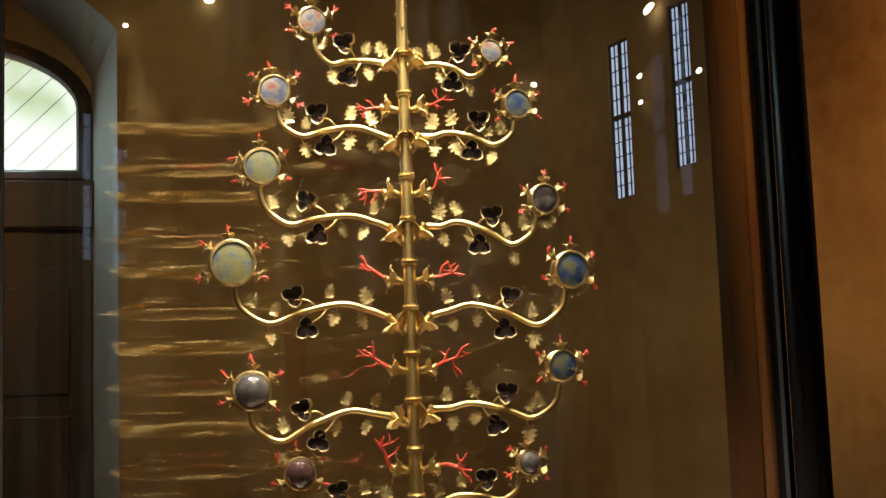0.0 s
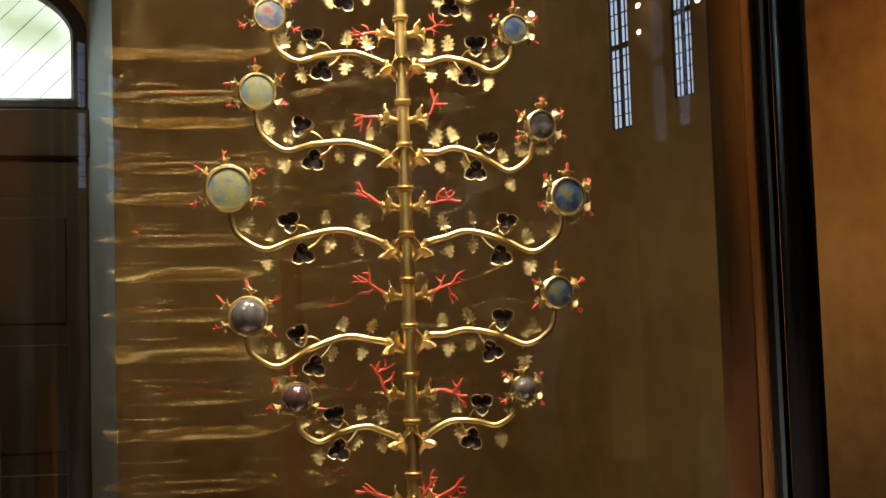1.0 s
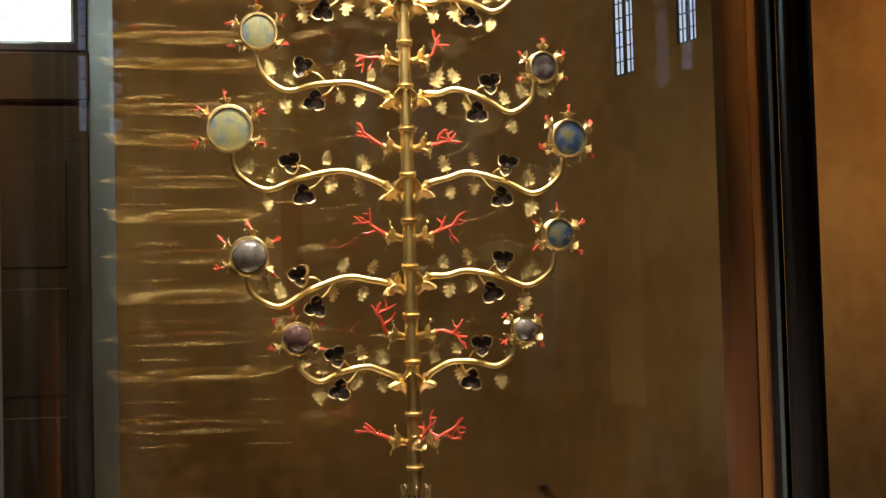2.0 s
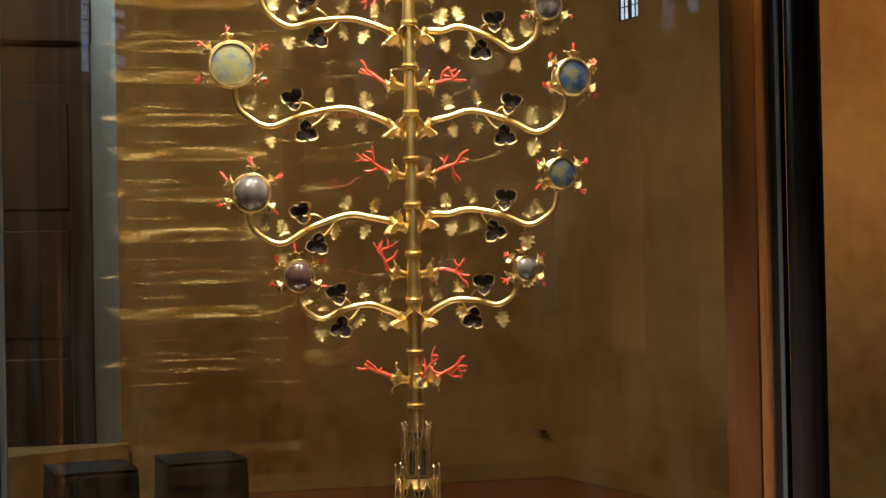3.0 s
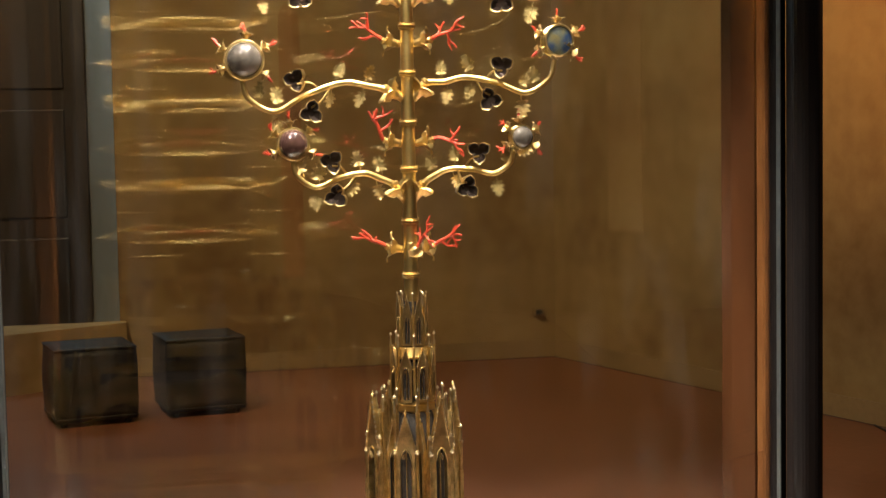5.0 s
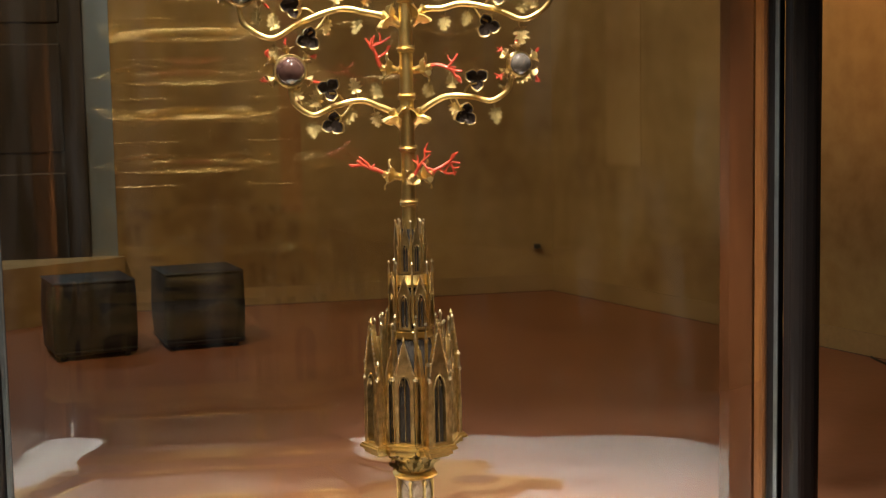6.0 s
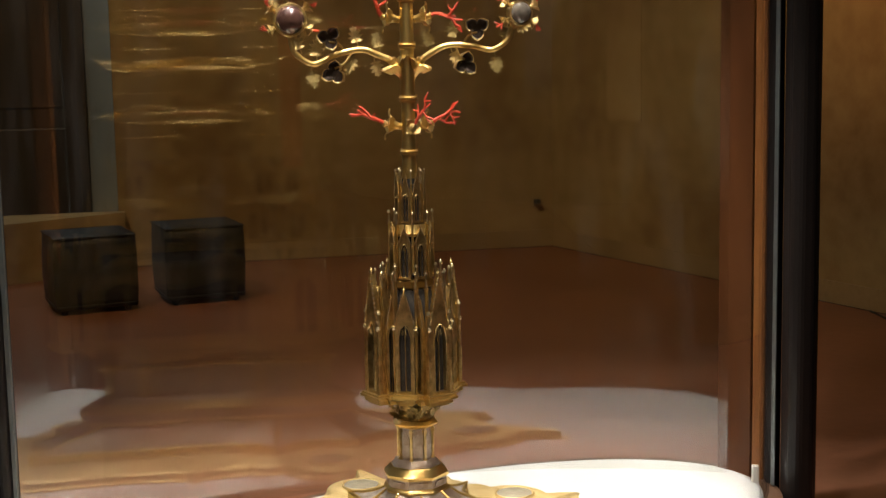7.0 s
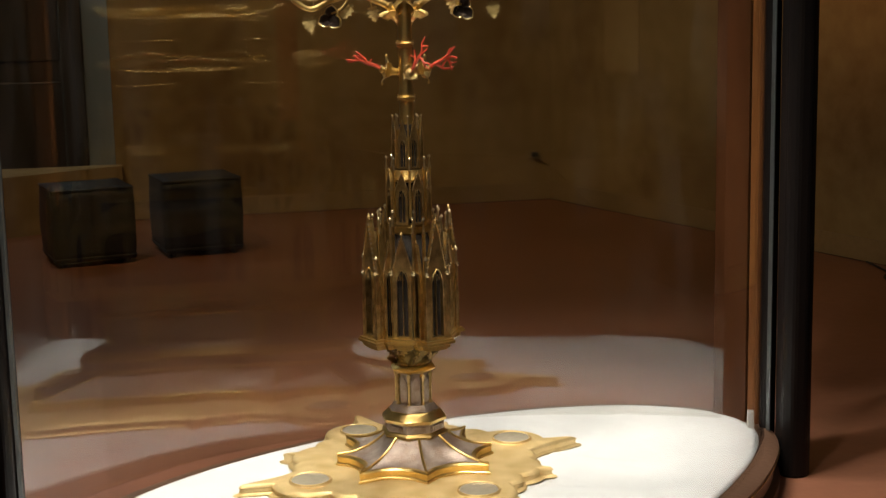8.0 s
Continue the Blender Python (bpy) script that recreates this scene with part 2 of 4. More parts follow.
# ---- mesh helpers ----
class Mesh:
    """Collects vertices and faces with material slots."""

    def __init__(self):
        self.v, self.f, self.m = [], [], []

    def add(self, verts, faces, slot=0, at=None):
        k = len(self.v)
        self.v += [tuple(at @ Vector(p)) for p in verts] if at else [tuple(p) for p in verts]
        self.f += [tuple(i + k for i in f) for f in faces]
        self.m += [slot] * len(faces)
        return self

    def box(self, x0, x1, y0, y1, z0, z1, slot=0, at=None):
        vs = [(x, y, z) for z in (z0, z1) for x, y in ((x0, y0), (x1, y0), (x1, y1), (x0, y1))]
        return self.add(vs, [(3, 2, 1, 0), (4, 5, 6, 7), (0, 1, 5, 4), (1, 2, 6, 5), (2, 3, 7, 6), (3, 0, 4, 7)], slot, at)

    def prism(self, outline, z0, z1, slot=0, at=None):
        n = len(outline)
        vs = [(x, y, z0) for x, y in outline] + [(x, y, z1) for x, y in outline]
        fs = [(i, (i + 1) % n, n + (i + 1) % n, n + i) for i in range(n)]
        return self.add(vs, fs + [tuple(range(n - 1, -1, -1)), tuple(range(n, 2 * n))], slot, at)

    def lathe(self, profile, n=24, slot=0, at=None, turn=0.0):
        """profile: (radius, z) from bottom to top."""
        vs = [(r * math.cos(turn + 2 * math.pi * i / n), r * math.sin(turn + 2 * math.pi * i / n), z) for r, z in profile for i in range(n)]
        fs = [(j * n + i, j * n + (i + 1) % n, (j + 1) * n + (i + 1) % n, (j + 1) * n + i) for j in range(len(profile) - 1) for i in range(n)]
        k = (len(profile) - 1) * n
        return self.add(vs, fs + [tuple(range(n - 1, -1, -1)), tuple(range(k, k + n))], slot, at)

    def tube(self, path, radii, n=10, slot=0, at=None):
        path = [Vector(p) for p in path]
        vs, side = [], None
        for i, p in enumerate(path):
            d = (path[min(i + 1, len(path) - 1)] - path[max(i - 1, 0)]).normalized()
            if side is None:
                side = d.orthogonal().normalized()
            side = (side - d * side.dot(d)).normalized()
            up = d.cross(side)
            r = radii[i] if isinstance(radii, (list, tuple)) else radii
            vs += [p + r * (math.cos(a) * side + math.sin(a) * up) for a in (2 * math.pi * j / n for j in range(n))]
        fs = [(j * n + i, j * n + (i + 1) % n, (j + 1) * n + (i + 1) % n, (j + 1) * n + i) for j in range(len(path) - 1) for i in range(n)]
        k = (len(path) - 1) * n
        return self.add(vs, fs + [tuple(range(n - 1, -1, -1)), tuple(range(k, k + n))], slot, at)

    def ball(self, c, r, slot=0, n=6, squash=1.0):
        c = Vector(c)
        rings = [(r * math.sin(math.pi * j / 4), -r * squash * math.cos(math.pi * j / 4)) for j in range(1, 4)]
        return self.lathe([(r * 0.05, -r * squash)] + rings + [(r * 0.05, r * squash)], n, slot, Matrix.Translation(c))


def part(name, mesh, materials, parent=None, label="", at=None, smooth=True, bevel=0.0):
    """Links a Mesh as one object, under a thing or a part where parent is given."""
    if not isinstance(mesh, bpy.types.Mesh):
        data = bpy.data.meshes.new(name)
        data.from_pydata(mesh.v, [], mesh.f)
        for m in materials if isinstance(materials, (list, tuple)) else [materials]:
            data.materials.append(m)
        data.polygons.foreach_set("material_index", mesh.m)
        data.update()
        if smooth:
            data.shade_smooth()
            data.set_sharp_from_angle(angle=radians(38))
        mesh = data
    ob = new(name, mesh)
    if at is not None:
        ob.matrix_world = at
    if parent is not None:
        ob.parent = parent
    if bevel:
        b = ob.modifiers.new("bevel", "BEVEL")
        b.width, b.segments, b.limit_method = bevel, 2, "ANGLE"
    if label:
        ob["label"] = label
    return ob


def empty(name, m=None):
    ob = new(name)
    if m is not None:
        ob.matrix_world = m
    return ob


def spline(points, steps=6):
    """A smooth way through the points."""
    ps = [Vector(p) for p in points]
    ps = [2 * ps[0] - ps[1]] + ps + [2 * ps[-1] - ps[-2]]
    out = []
    for i in range(1, len(ps) - 2):
        a, b, c, d = ps[i - 1:i + 3]
        for k in range(steps):
            t = k / steps
            out.append(0.5 * (2 * b + (c - a) * t + (2 * a - 5 * b + 4 * c - d) * t * t + (3 * b - a - 3 * c + d) * t ** 3))
    return out + [ps[-2]]


def sheet(outer, holes, thick):
    """A wall in its own plane (x along, z up, thickness in +y) with openings through it."""
    bm = bmesh.new()
    edges = []
    for loop in [outer] + holes:
        vs = [bm.verts.new((x, 0, z)) for x, z in loop]
        edges += [bm.edges.new((vs[i], vs[(i + 1) % len(vs)])) for i in range(len(vs))]
    bmesh.ops.triangle_fill(bm, use_beauty=True, edges=edges)
    got = bmesh.ops.extrude_face_region(bm, geom=bm.faces[:])
    bmesh.ops.translate(bm, vec=(0, thick, 0), verts=[e for e in got["geom"] if isinstance(e, bmesh.types.BMVert)])
    bmesh.ops.recalc_face_normals(bm, faces=bm.faces[:])
    data = bpy.data.meshes.new("wall")
    bm.to_mesh(data)
    bm.free()
    return data


def rect(x0, x1, z0, z1):
    return [(x0, z0), (x1, z0), (x1, z1), (x0, z1)]


def arch(x0, x1, z0, spring, rise, n=24):
    """An opening under a segmental arch that springs at the given height."""
    c, w = (x0 + x1) / 2, (x1 - x0) / 2
    r = (w * w + rise * rise) / (2 * rise)
    half = math.asin(w / r)
    return [(x0, z0), (x1, z0)] + [(c + r * math.sin(half * (1 - 2 * i / n)), spring + rise - r + r * math.cos(half * (1 - 2 * i / n))) for i in range(n + 1)]


# ---- the room ----
CORNER = Vector((0.85, 6.77, 0))
BACK = Matrix.Translation(CORNER) @ Matrix(((-0.975, -0.222, 0, 0), (-0.222, 0.975, 0, 0), (0, 0, 1, 0), (0, 0, 0, 1)))
RIGHT = Matrix.Translation(CORNER) @ Matrix(((0.482, 0.876, 0, 0), (-0.876, 0.482, 0, 0), (0, 0, 1, 0), (0, 0, 0, 1)))
HIGH = 6.4


def structure(name, mesh, mat, label, at=None, category="wall"):
    if isinstance(mesh, bpy.types.Mesh):
        mesh.materials.append(mat)
    ob = part(name, mesh, mat, None, label, at, smooth=False)
    return tagged(ob, label, category, kind="structure")


structure("floor", Mesh().box(-7, 11, -9, 9.5, -0.2, 0), FLOOR, "worn reddish terracotta floor of the gallery", category="floor")
structure("ceiling", Mesh().box(-7, 11, -9, 9.5, HIGH, HIGH + 0.2), CEIL, "plain pale plastered ceiling of the gallery", category="ceiling")
structure("wall_back", sheet(rect(-0.4, 6.6, 0, HIGH), [arch(3.16, 6.00, 0.001, 4.62, 0.62)], 0.85), PLASTER, "ochre plastered wall with a deep arched doorway", BACK)
WINDOWS = ((0.835, 1.085, 3.24, 4.36), (1.55, 1.77, 3.34, 4.44), (6.60, 6.95, 2.8, 3.75), (7.45, 7.95, 2.75, 3.6))
structure("wall_right", sheet(rect(-0.2, 17.4, 0, HIGH), [rect(*w) for w in WINDOWS], 0.4), PLASTER, "stained ochre plastered wall with tall narrow windows", RIGHT)
structure("wall_left", Mesh().box(-5.6, -5.4, -9, 6.2, 0, HIGH), PLASTER, "plain ochre plastered side wall of the gallery")
structure("wall_front", Mesh().box(-5.6, 11.0, -8.6, -8.4, 0, HIGH), PLASTER, "plain ochre plastered wall closing the gallery")
reveal = Mesh()
fa, ba = arch(3.162, 5.998, 0, 4.618, 0.62), arch(3.36, 5.80, 0, 4.45, 0.76)
reveal.add([(x, 0.004, z) for x, z in fa[1:] + fa[:1]] + [(x, 0.85, z) for x, z in ba[1:] + ba[:1]], [(i, i + 1, len(fa) + i + 1, len(fa) + i) for i in range(len(fa) - 1)])
structure("reveal", reveal, LIME, "pale limewashed splayed reveal of the doorway", BACK, "reveal")
structure("skirting_back", Mesh().box(0, 3.16, -0.012, 0.004, 0, 0.13), SKIRT, "low grey painted skirting along the plaster wall", BACK, "skirting")
structure("skirting_right", Mesh().box(0, 13.0, -0.012, 0.004, 0, 0.13), SKIRT, "low grey painted skirting along the plaster wall", RIGHT, "skirting")
# dark strips added as a painted shadow line under the skirting
structure("floor_shade_back", Mesh().box(0, 3.16, -0.014, 0.003, -0.001, 0.005), PLINTH, "thin dark strip standing in for the shadow where floor and skirting meet", BACK, "gap")
structure("floor_shade_right", Mesh().box(0, 13.0, -0.014, 0.003, -0.001, 0.005), PLINTH, "thin dark strip standing in for the shadow where floor and skirting meet", RIGHT, "gap")


def door_and_lunette():
    """Tall dark double door with a transom and an arched window over it, at the back of the doorway."""
    y = 0.86
    bow_at = lambda a, g=0.0: (4.57 + (1.10 + g) * math.cos(a), 4.22 + (0.50 + g) * math.sin(a))
    hole = [(3.47, 3.73), (5.67, 3.73)] + [bow_at(math.pi * i / 24) for i in range(25)]
    tymp = sheet(arch(3.162, 5.998, 3.3, 4.62, 0.85), [hole], 0.12)
    structure("tympanum", tymp, PLASTER, "plastered tympanum with an arched window over the door", BACK @ pose(0, y, 0))
    door = part("door_1", Mesh().box(3.162, 5.998, 0, 0.10, 0, 3.298), DOOR, None, at=BACK @ pose(0, y, 0), smooth=False)
    tagged(door, "tall dark wooden double door under an arched window", "door", kind="structure")
    for x0, x1 in ((3.36, 4.55), (4.61, 5.80)):
        leaf = part("door_leaf", Mesh().box(x0, x1, -0.05, -0.002, 0.02, 3.0), DOOR, door, smooth=False, bevel=0.008)
        for z0, z1 in ((0.15, 0.95), (1.1, 1.9), (2.05, 2.85)):
            part("door_panel", Mesh().box(x0 + 0.16, x1 - 0.16, -0.075, -0.048, z0, z1), DOOR, leaf, smooth=False, bevel=0.012)
    part("transom", Mesh().box(3.34, 5.82, -0.09, -0.004, 3.301, 3.66), DOOR, door, smooth=False, bevel=0.01)
    ring = Mesh()
    pts = [(3.41, 0.0, 3.69), (3.41, 0.0, 4.1)] + [(bow_at(math.pi * (24 - i) / 24, 0.06)[0], 0.0, bow_at(math.pi * (24 - i) / 24, 0.06)[1]) for i in range(25)] + [(5.73, 0.0, 4.1), (5.73, 0.0, 3.69), (3.41, 0.0, 3.69)]
    ring.tube(pts, 0.065, 8)
    part("arched_frame", ring, DOOR, door)
    for k in range(-9, 10):
        x = 4.57 + k * 0.22
        part("lattice_bar", Mesh().tube([(x + 0.5, 0.03, 3.72), (x - 0.5, 0.03, 4.72)], 0.003, 5), IRON, door)
    pane = part("pane", Mesh().box(3.45, 5.69, 0.06, 0.066, 3.70, 4.74), CRYSTAL, door, smooth=False)
    pane.visible_shadow = False
    back = part("backdrop", Mesh().box(1.5, 8.0, 3.0, 3.02, 2.0, 8.5), GARDEN, None, at=BACK, smooth=False)
    tagged(back, "bright overexposed garden beyond the arched window", "backdrop", kind="structure")


door_and_lunette()
step = Mesh().prism([(3.12, -0.02), (3.12, -0.12), (4.5, -0.95), (6.0, -0.95), (6.0, -0.02)], 0, 0.40)
structure("step", step, PLASTER, "low ochre plastered step before the dark doorway", BACK, "step")
area("doorway_daylight", BACK @ Vector((4.7, 0.78, 4.0)), BACK @ Vector((4.4, -2.5, 1.2)), 42, (0.66, 0.88, 1.0), 1.9, 0.9)


def wall_window(x0, x1, z0, z1, index):
    w = part("window_%d" % index, Mesh().box(x0, x1, 0.035, 0.041, z0, z1), DAY_PANE, None, at=RIGHT, smooth=False)
    tagged(w, "tall narrow leaded window with bluish daylight behind", "window", kind="structure")
    t, zm, mid = 0.012, z0 + (z1 - z0) * 0.52, (x0 + x1) / 2
    f = Mesh().box(x0, x0 + t, 0.020, 0.032, z0, z1).box(x1 - t, x1, 0.020, 0.032, z0, z1)
    f.box(x0 + t, x1 - t, 0.020, 0.032, z0, z0 + 0.015).box(x0 + t, x1 - t, 0.020, 0.032, z1 - 0.015, z1)
    part("window_frame", f, IRON, w, smooth=False)
    part("transom", Mesh().box(x0 + t, x1 - t, 0.016, 0.032, zm - 0.018, zm + 0.018), IRON, w, smooth=False)
    for a, b in ((z0 + 0.015, zm - 0.018), (zm + 0.018, z1 - 0.015)):
        part("mullion", Mesh().box(mid - 0.014, mid + 0.014, 0.018, 0.032, a, b), IRON, w, smooth=False)
    for k in range(1, 11):
        z = z0 + (z1 - z0) * k / 11
        if abs(z - zm) > 0.03:
            part("glazing_bar", Mesh().box(x0 + t, x1 - t, 0.020, 0.030, z - 0.003, z + 0.003), IRON, w, smooth=False)
    for q in (0.25, 0.75):
        x = x0 + (x1 - x0) * q
        part("glazing_bar", Mesh().box(x - 0.003, x + 0.003, 0.021, 0.029, z0 + 0.016, z1 - 0.016), IRON, w, smooth=False)


for i, w in enumerate(WINDOWS):
    wall_window(*w, i + 1)


def lancet(name, x0, x1, z0, z1, at, mat, label):
    """A faint painted pointed arch, a skin of old colour on the plaster."""
    w, c = (x1 - x0), (x0 + x1) / 2
    pts = [(x0, z0), (x1, z0)] + [(c + w / 2 * math.cos(a) ** 0.7, z1 - w + w * math.sin(a)) for a in (math.pi / 2 * i / 8 for i in range(8))]
    pts += [(c, z1)] + [(c - w / 2 * math.cos(a) ** 0.7, z1 - w + w * math.sin(a)) for a in (math.pi / 2 * i / 8 for i in range(7, -1, -1))]
    data = sheet(pts, [], 0.004)
    data.materials.append(mat)
    ob = part(name, data, mat, None, at=at @ pose(0, -0.004, 0), smooth=False)
    tagged(ob, label, "fresco", kind="structure")


lancet("fresco_panel", 0.71, 1.11, 0.97, 2.74, RIGHT, FRESCO, "faint pale pointed arch painted on the plaster")
lancet("fresco_panel", 1.86, 2.01, 0.66, 2.6, BACK, PINKISH, "faint reddish upright band painted on the plaster")

# made-up glowing discs on the walls, in place of spotlight reflections in the glass
def lamp_reflection(frame_of, x, z, wide):
    lamp = empty("spot_glint", frame_of @ pose(x, -0.07, z))
    part("arm", Mesh().tube([(0, 0.09, 0.02), (0, 0.03, 0.02), (0, 0.0, 0.008)], 0.004, 6), PLASTER, lamp)
    part("lens", Mesh().lathe([(0.6 * wide, -0.012), (wide, -0.004), (0.9 * wide, 0.006)], 14, 0, pose(0, 0, 0, 60, 0, 0)), GLINT_GLOW, lamp, "warm glowing disc in place of a reflection")
    return tagged(lamp, "small glowing disc standing in for a spotlight's reflection in the glass", "spotlight", "wall spotlights")


def pouf(place, turn, size, high):
    """A boxy seat with slightly bulging vinyl sides, seams and small feet."""
    ob = empty("pouf", pose(place[0], place[1], 0, 0, 0, turn))
    bm = bmesh.new()
    bmesh.ops.create_cube(bm, size=1.0)
    bmesh.ops.subdivide_edges(bm, edges=bm.edges[:], cuts=7, use_grid_fill=True)
    for v in bm.verts:
        x, y, z = v.co
        bulge = 1 + 0.035 * (1 - 4 * z * z) * random.uniform(0.8, 1.2)
        v.co = Vector((x * size * bulge, y * size * bulge, (z + 0.5) * (high - 0.03) + 0.03 + 0.012 * (1 - 4 * x * x) * (1 - 4 * y * y) * (z > 0.49)))
        v.co += 0.006 * noise.noise_vector(v.co * 7 + Vector((place[0], place[1], 0)))
    data = bpy.data.meshes.new("cover")
    bm.to_mesh(data)
    bm.free()
    data.materials.append(VINYL)
    data.shade_smooth()
    cover = part("cover", data, VINYL, ob, bevel=0.0)
    h = size / 2 + 0.004
    for z in (high - 0.004, 0.05):
        part("piping", Mesh().tube([(h, h, z), (-h, h, z), (-h, -h, z), (h, -h, z), (h, h, z)], 0.006, 6), VINYL, cover)
    for sx in (-1, 1):
        for sy in (-1, 1):
            part("foot", Mesh().lathe([(0.018, 0.0), (0.022, 0.035)], 10, 0, pose(sx * (h - 0.05), sy * (h - 0.05), 0)), IRON, ob)
    return tagged(ob, "boxy black vinyl pouf standing on the floor", "pouf", "poufs by the doorway")


pouf((-2.05, 4.48), 24, 0.46, 0.45)
pouf((-1.455, 4.76), 22, 0.46, 0.46)

cable = part("floor_cable", Mesh().tube(spline([(2.40, 3.9, 0.006), (2.42, 3.6, 0.006), (2.36, 3.4, 0.006), (2.48, 3.2, 0.006), (2.75, 2.9, 0.006)]), 0.006, 6), CABLE)
tagged(cable, "thin black cable lying on the floor by the wall", "cable")


# ---- the showcase ----
MID, AX, BX, TURN_C = Vector((0.095, -0.045)), 1.08, 0.54, radians(31)
CLOTH_Z, TOP_Z = 0.14, 3.55


def oval(deg, grow=0.0):
    a = radians(deg)
    u, v = (AX + grow) * math.cos(a), (BX * (1.0 if deg % 360 < 180 else 1.0 + 0.32 * math.sin(a) ** 4) + grow) * math.sin(a)
    return MID.x + u * math.cos(TURN_C) - v * math.sin(TURN_C), MID.y + u * math.sin(TURN_C) + v * math.cos(TURN_C)


def ring_outline(grow, n=96):
    return [oval(360 * i / n, grow) for i in range(n)]


def showcase():
    case = empty("showcase", Matrix.Translation((MID.x, MID.y, 0)))
    inv = Matrix.Translation((-MID.x, -MID.y, 0))
    base = Mesh()
    steps = [(0.0, 0.0), (0.055, 0.0), (0.055, 0.03), (0.035, 0.045), (0.035, 0.09), (0.05, 0.10), (0.05, 0.122), (0.028, 0.130), (0.0, 0.130)]
    n = 96
    vs = [(*oval(360 * i / n, g), z) for g, z in steps for i in range(n)]
    fs = [(j * n + i, j * n + (i + 1) % n, (j + 1) * n + (i + 1) % n, (j + 1) * n + i) for j in range(len(steps) - 1) for i in range(n)]
    k = (len(steps) - 1) * n
    base.add(vs, fs + [tuple(range(k, k + n))], 0, inv)
    plinth = part("plinth", base, PLINTH, case)
    part("gilt_line", Mesh().tube([(*oval(360 * i / n, 0.0505), 0.111) for i in range(n + 1)], 0.0025, 5, 0, inv), GOLD_OLD, plinth, "thin gilt line")

    def pane(name, a0, a1, mat, grow, line):
        g, m = Mesh(), 120
        vs, t = [], 0.006
        for gr in (grow, grow + t):
            for z in (0.128, TOP_Z - 0.01):
                vs += [(*line(a0 + (a1 - a0) * i / m, gr), z) for i in range(m + 1)]
        r = m + 1
        fs = []
        for i in range(m):
            fs += [(i, i + 1, r + i + 1, r + i), (2 * r + i, 3 * r + i, 3 * r + i + 1, 2 * r + i + 1)]
        g.add(vs, fs, 0, inv)
        ob = part(name, g, mat, case, "clear curved sheet of glass")
        ob.visible_shadow = False

    # the bent back pane runs from the wooden upright to the far post, its curve tightening on the way
    bends, heading, long = (0.2333, 0.6347, 0.4316, 0.6338, 0.8413, 0.7180, 0.8899), 2.8972, 2.4999
    run, x, y = [], 0.97, 0.4765
    for i in range(241):
        run.append((x, y, heading))
        f = min(i / 240 * 6, 5.999)
        heading += (bends[int(f)] + (bends[int(f) + 1] - bends[int(f)]) * (f % 1)) * long / 240
        x, y = x + math.cos(heading) * long / 240, y + math.sin(heading) * long / 240

    def bent(k, grow):
        x, y, h = run[min(240, int(k + 0.5))]
        return x + grow * math.sin(h), y - grow * math.cos(h)

    pane("back_pane", 0, 240, BACK_GLASS, 0.0, bent)
    pane("front_pane", 198, 326, GLASS, 0.004, oval)

    def strip(name, pts, mat, z0=0.0, label="", bevel=0.004):
        return part(name, Mesh().prism(pts, z0, TOP_Z - 0.01, 0, inv), mat, case, label, smooth=False, bevel=bevel)

    strip("back_frame", [(0.952, 0.55), (1.040, 0.468), (1.075, 0.52), (0.985, 0.60)], WOOD, 0.0, "polished red-brown wooden upright")
    strip("moulding", [(1.044, 0.462), (1.062, 0.440), (1.076, 0.436), (1.100, 0.47), (1.082, 0.512)], WOOD_LIGHT, 0.0, "lighter wooden moulding")
    strip("edge_strip", [(1.084, 0.370), (1.092, 0.356), (1.097, 0.358), (1.090, 0.376)], STEEL, 0.132, "thin steel strip along the glass edge", 0.002)
    strip("inner_post", [(1.072, 0.41), (1.094, 0.384), (1.12, 0.40), (1.12, 0.46), (1.09, 0.45)], BLACK, 0.0, bevel=0.003)
    post = [(1.110, 0.352), (1.120, 0.300), (1.150, 0.282), (1.190, 0.290), (1.212, 0.318), (1.216, 0.367), (1.19, 0.44), (1.13, 0.43)]
    strip("post", post, BLACK, 0.0, "glossy black rounded corner post", 0.010)
    strip("post", [(-0.985 - 0.105, -0.56), (-1.0, -0.56), (-0.985, -0.535), (-0.985, -0.45), (-1.06, -0.42), (-1.11, -0.46)], BLACK, 0.0, "glossy black rounded corner post", 0.008)
    strip("edge_strip", [(-0.982, -0.522), (-0.974, -0.514), (-0.974, -0.498), (-0.982, -0.498)], STEEL, 0.132, "thin steel strip along the glass edge", 0.001)
    part("cornice", Mesh().prism(ring_outline(0.12), TOP_Z, TOP_Z + 0.1, 0, inv), WOOD, case, smooth=False)
    for p in ((1.040, 0.385), (-0.93, -0.49)):
        part("glass_clip", Mesh().box(p[0] - 0.010, p[0] + 0.010, p[1] - 0.010, p[1] + 0.010, 0.132, 0.192, 0, inv), RUBBER, case, "small white plastic clip", smooth=False, bevel=0.003)
    return tagged(case, "oval showcase with curved glass and dark wooden posts", "display case")


showcase()


# pressed creases of the cloth: unit normal and offset of each straight line
FOLDS = ((0.30, 0.954, -0.34), (0.26, 0.966, 0.20), (-0.93, 0.367, -0.42), (-0.90, 0.436, -0.78), (0.62, 0.785, 0.36), (0.12, 0.993, -0.12))


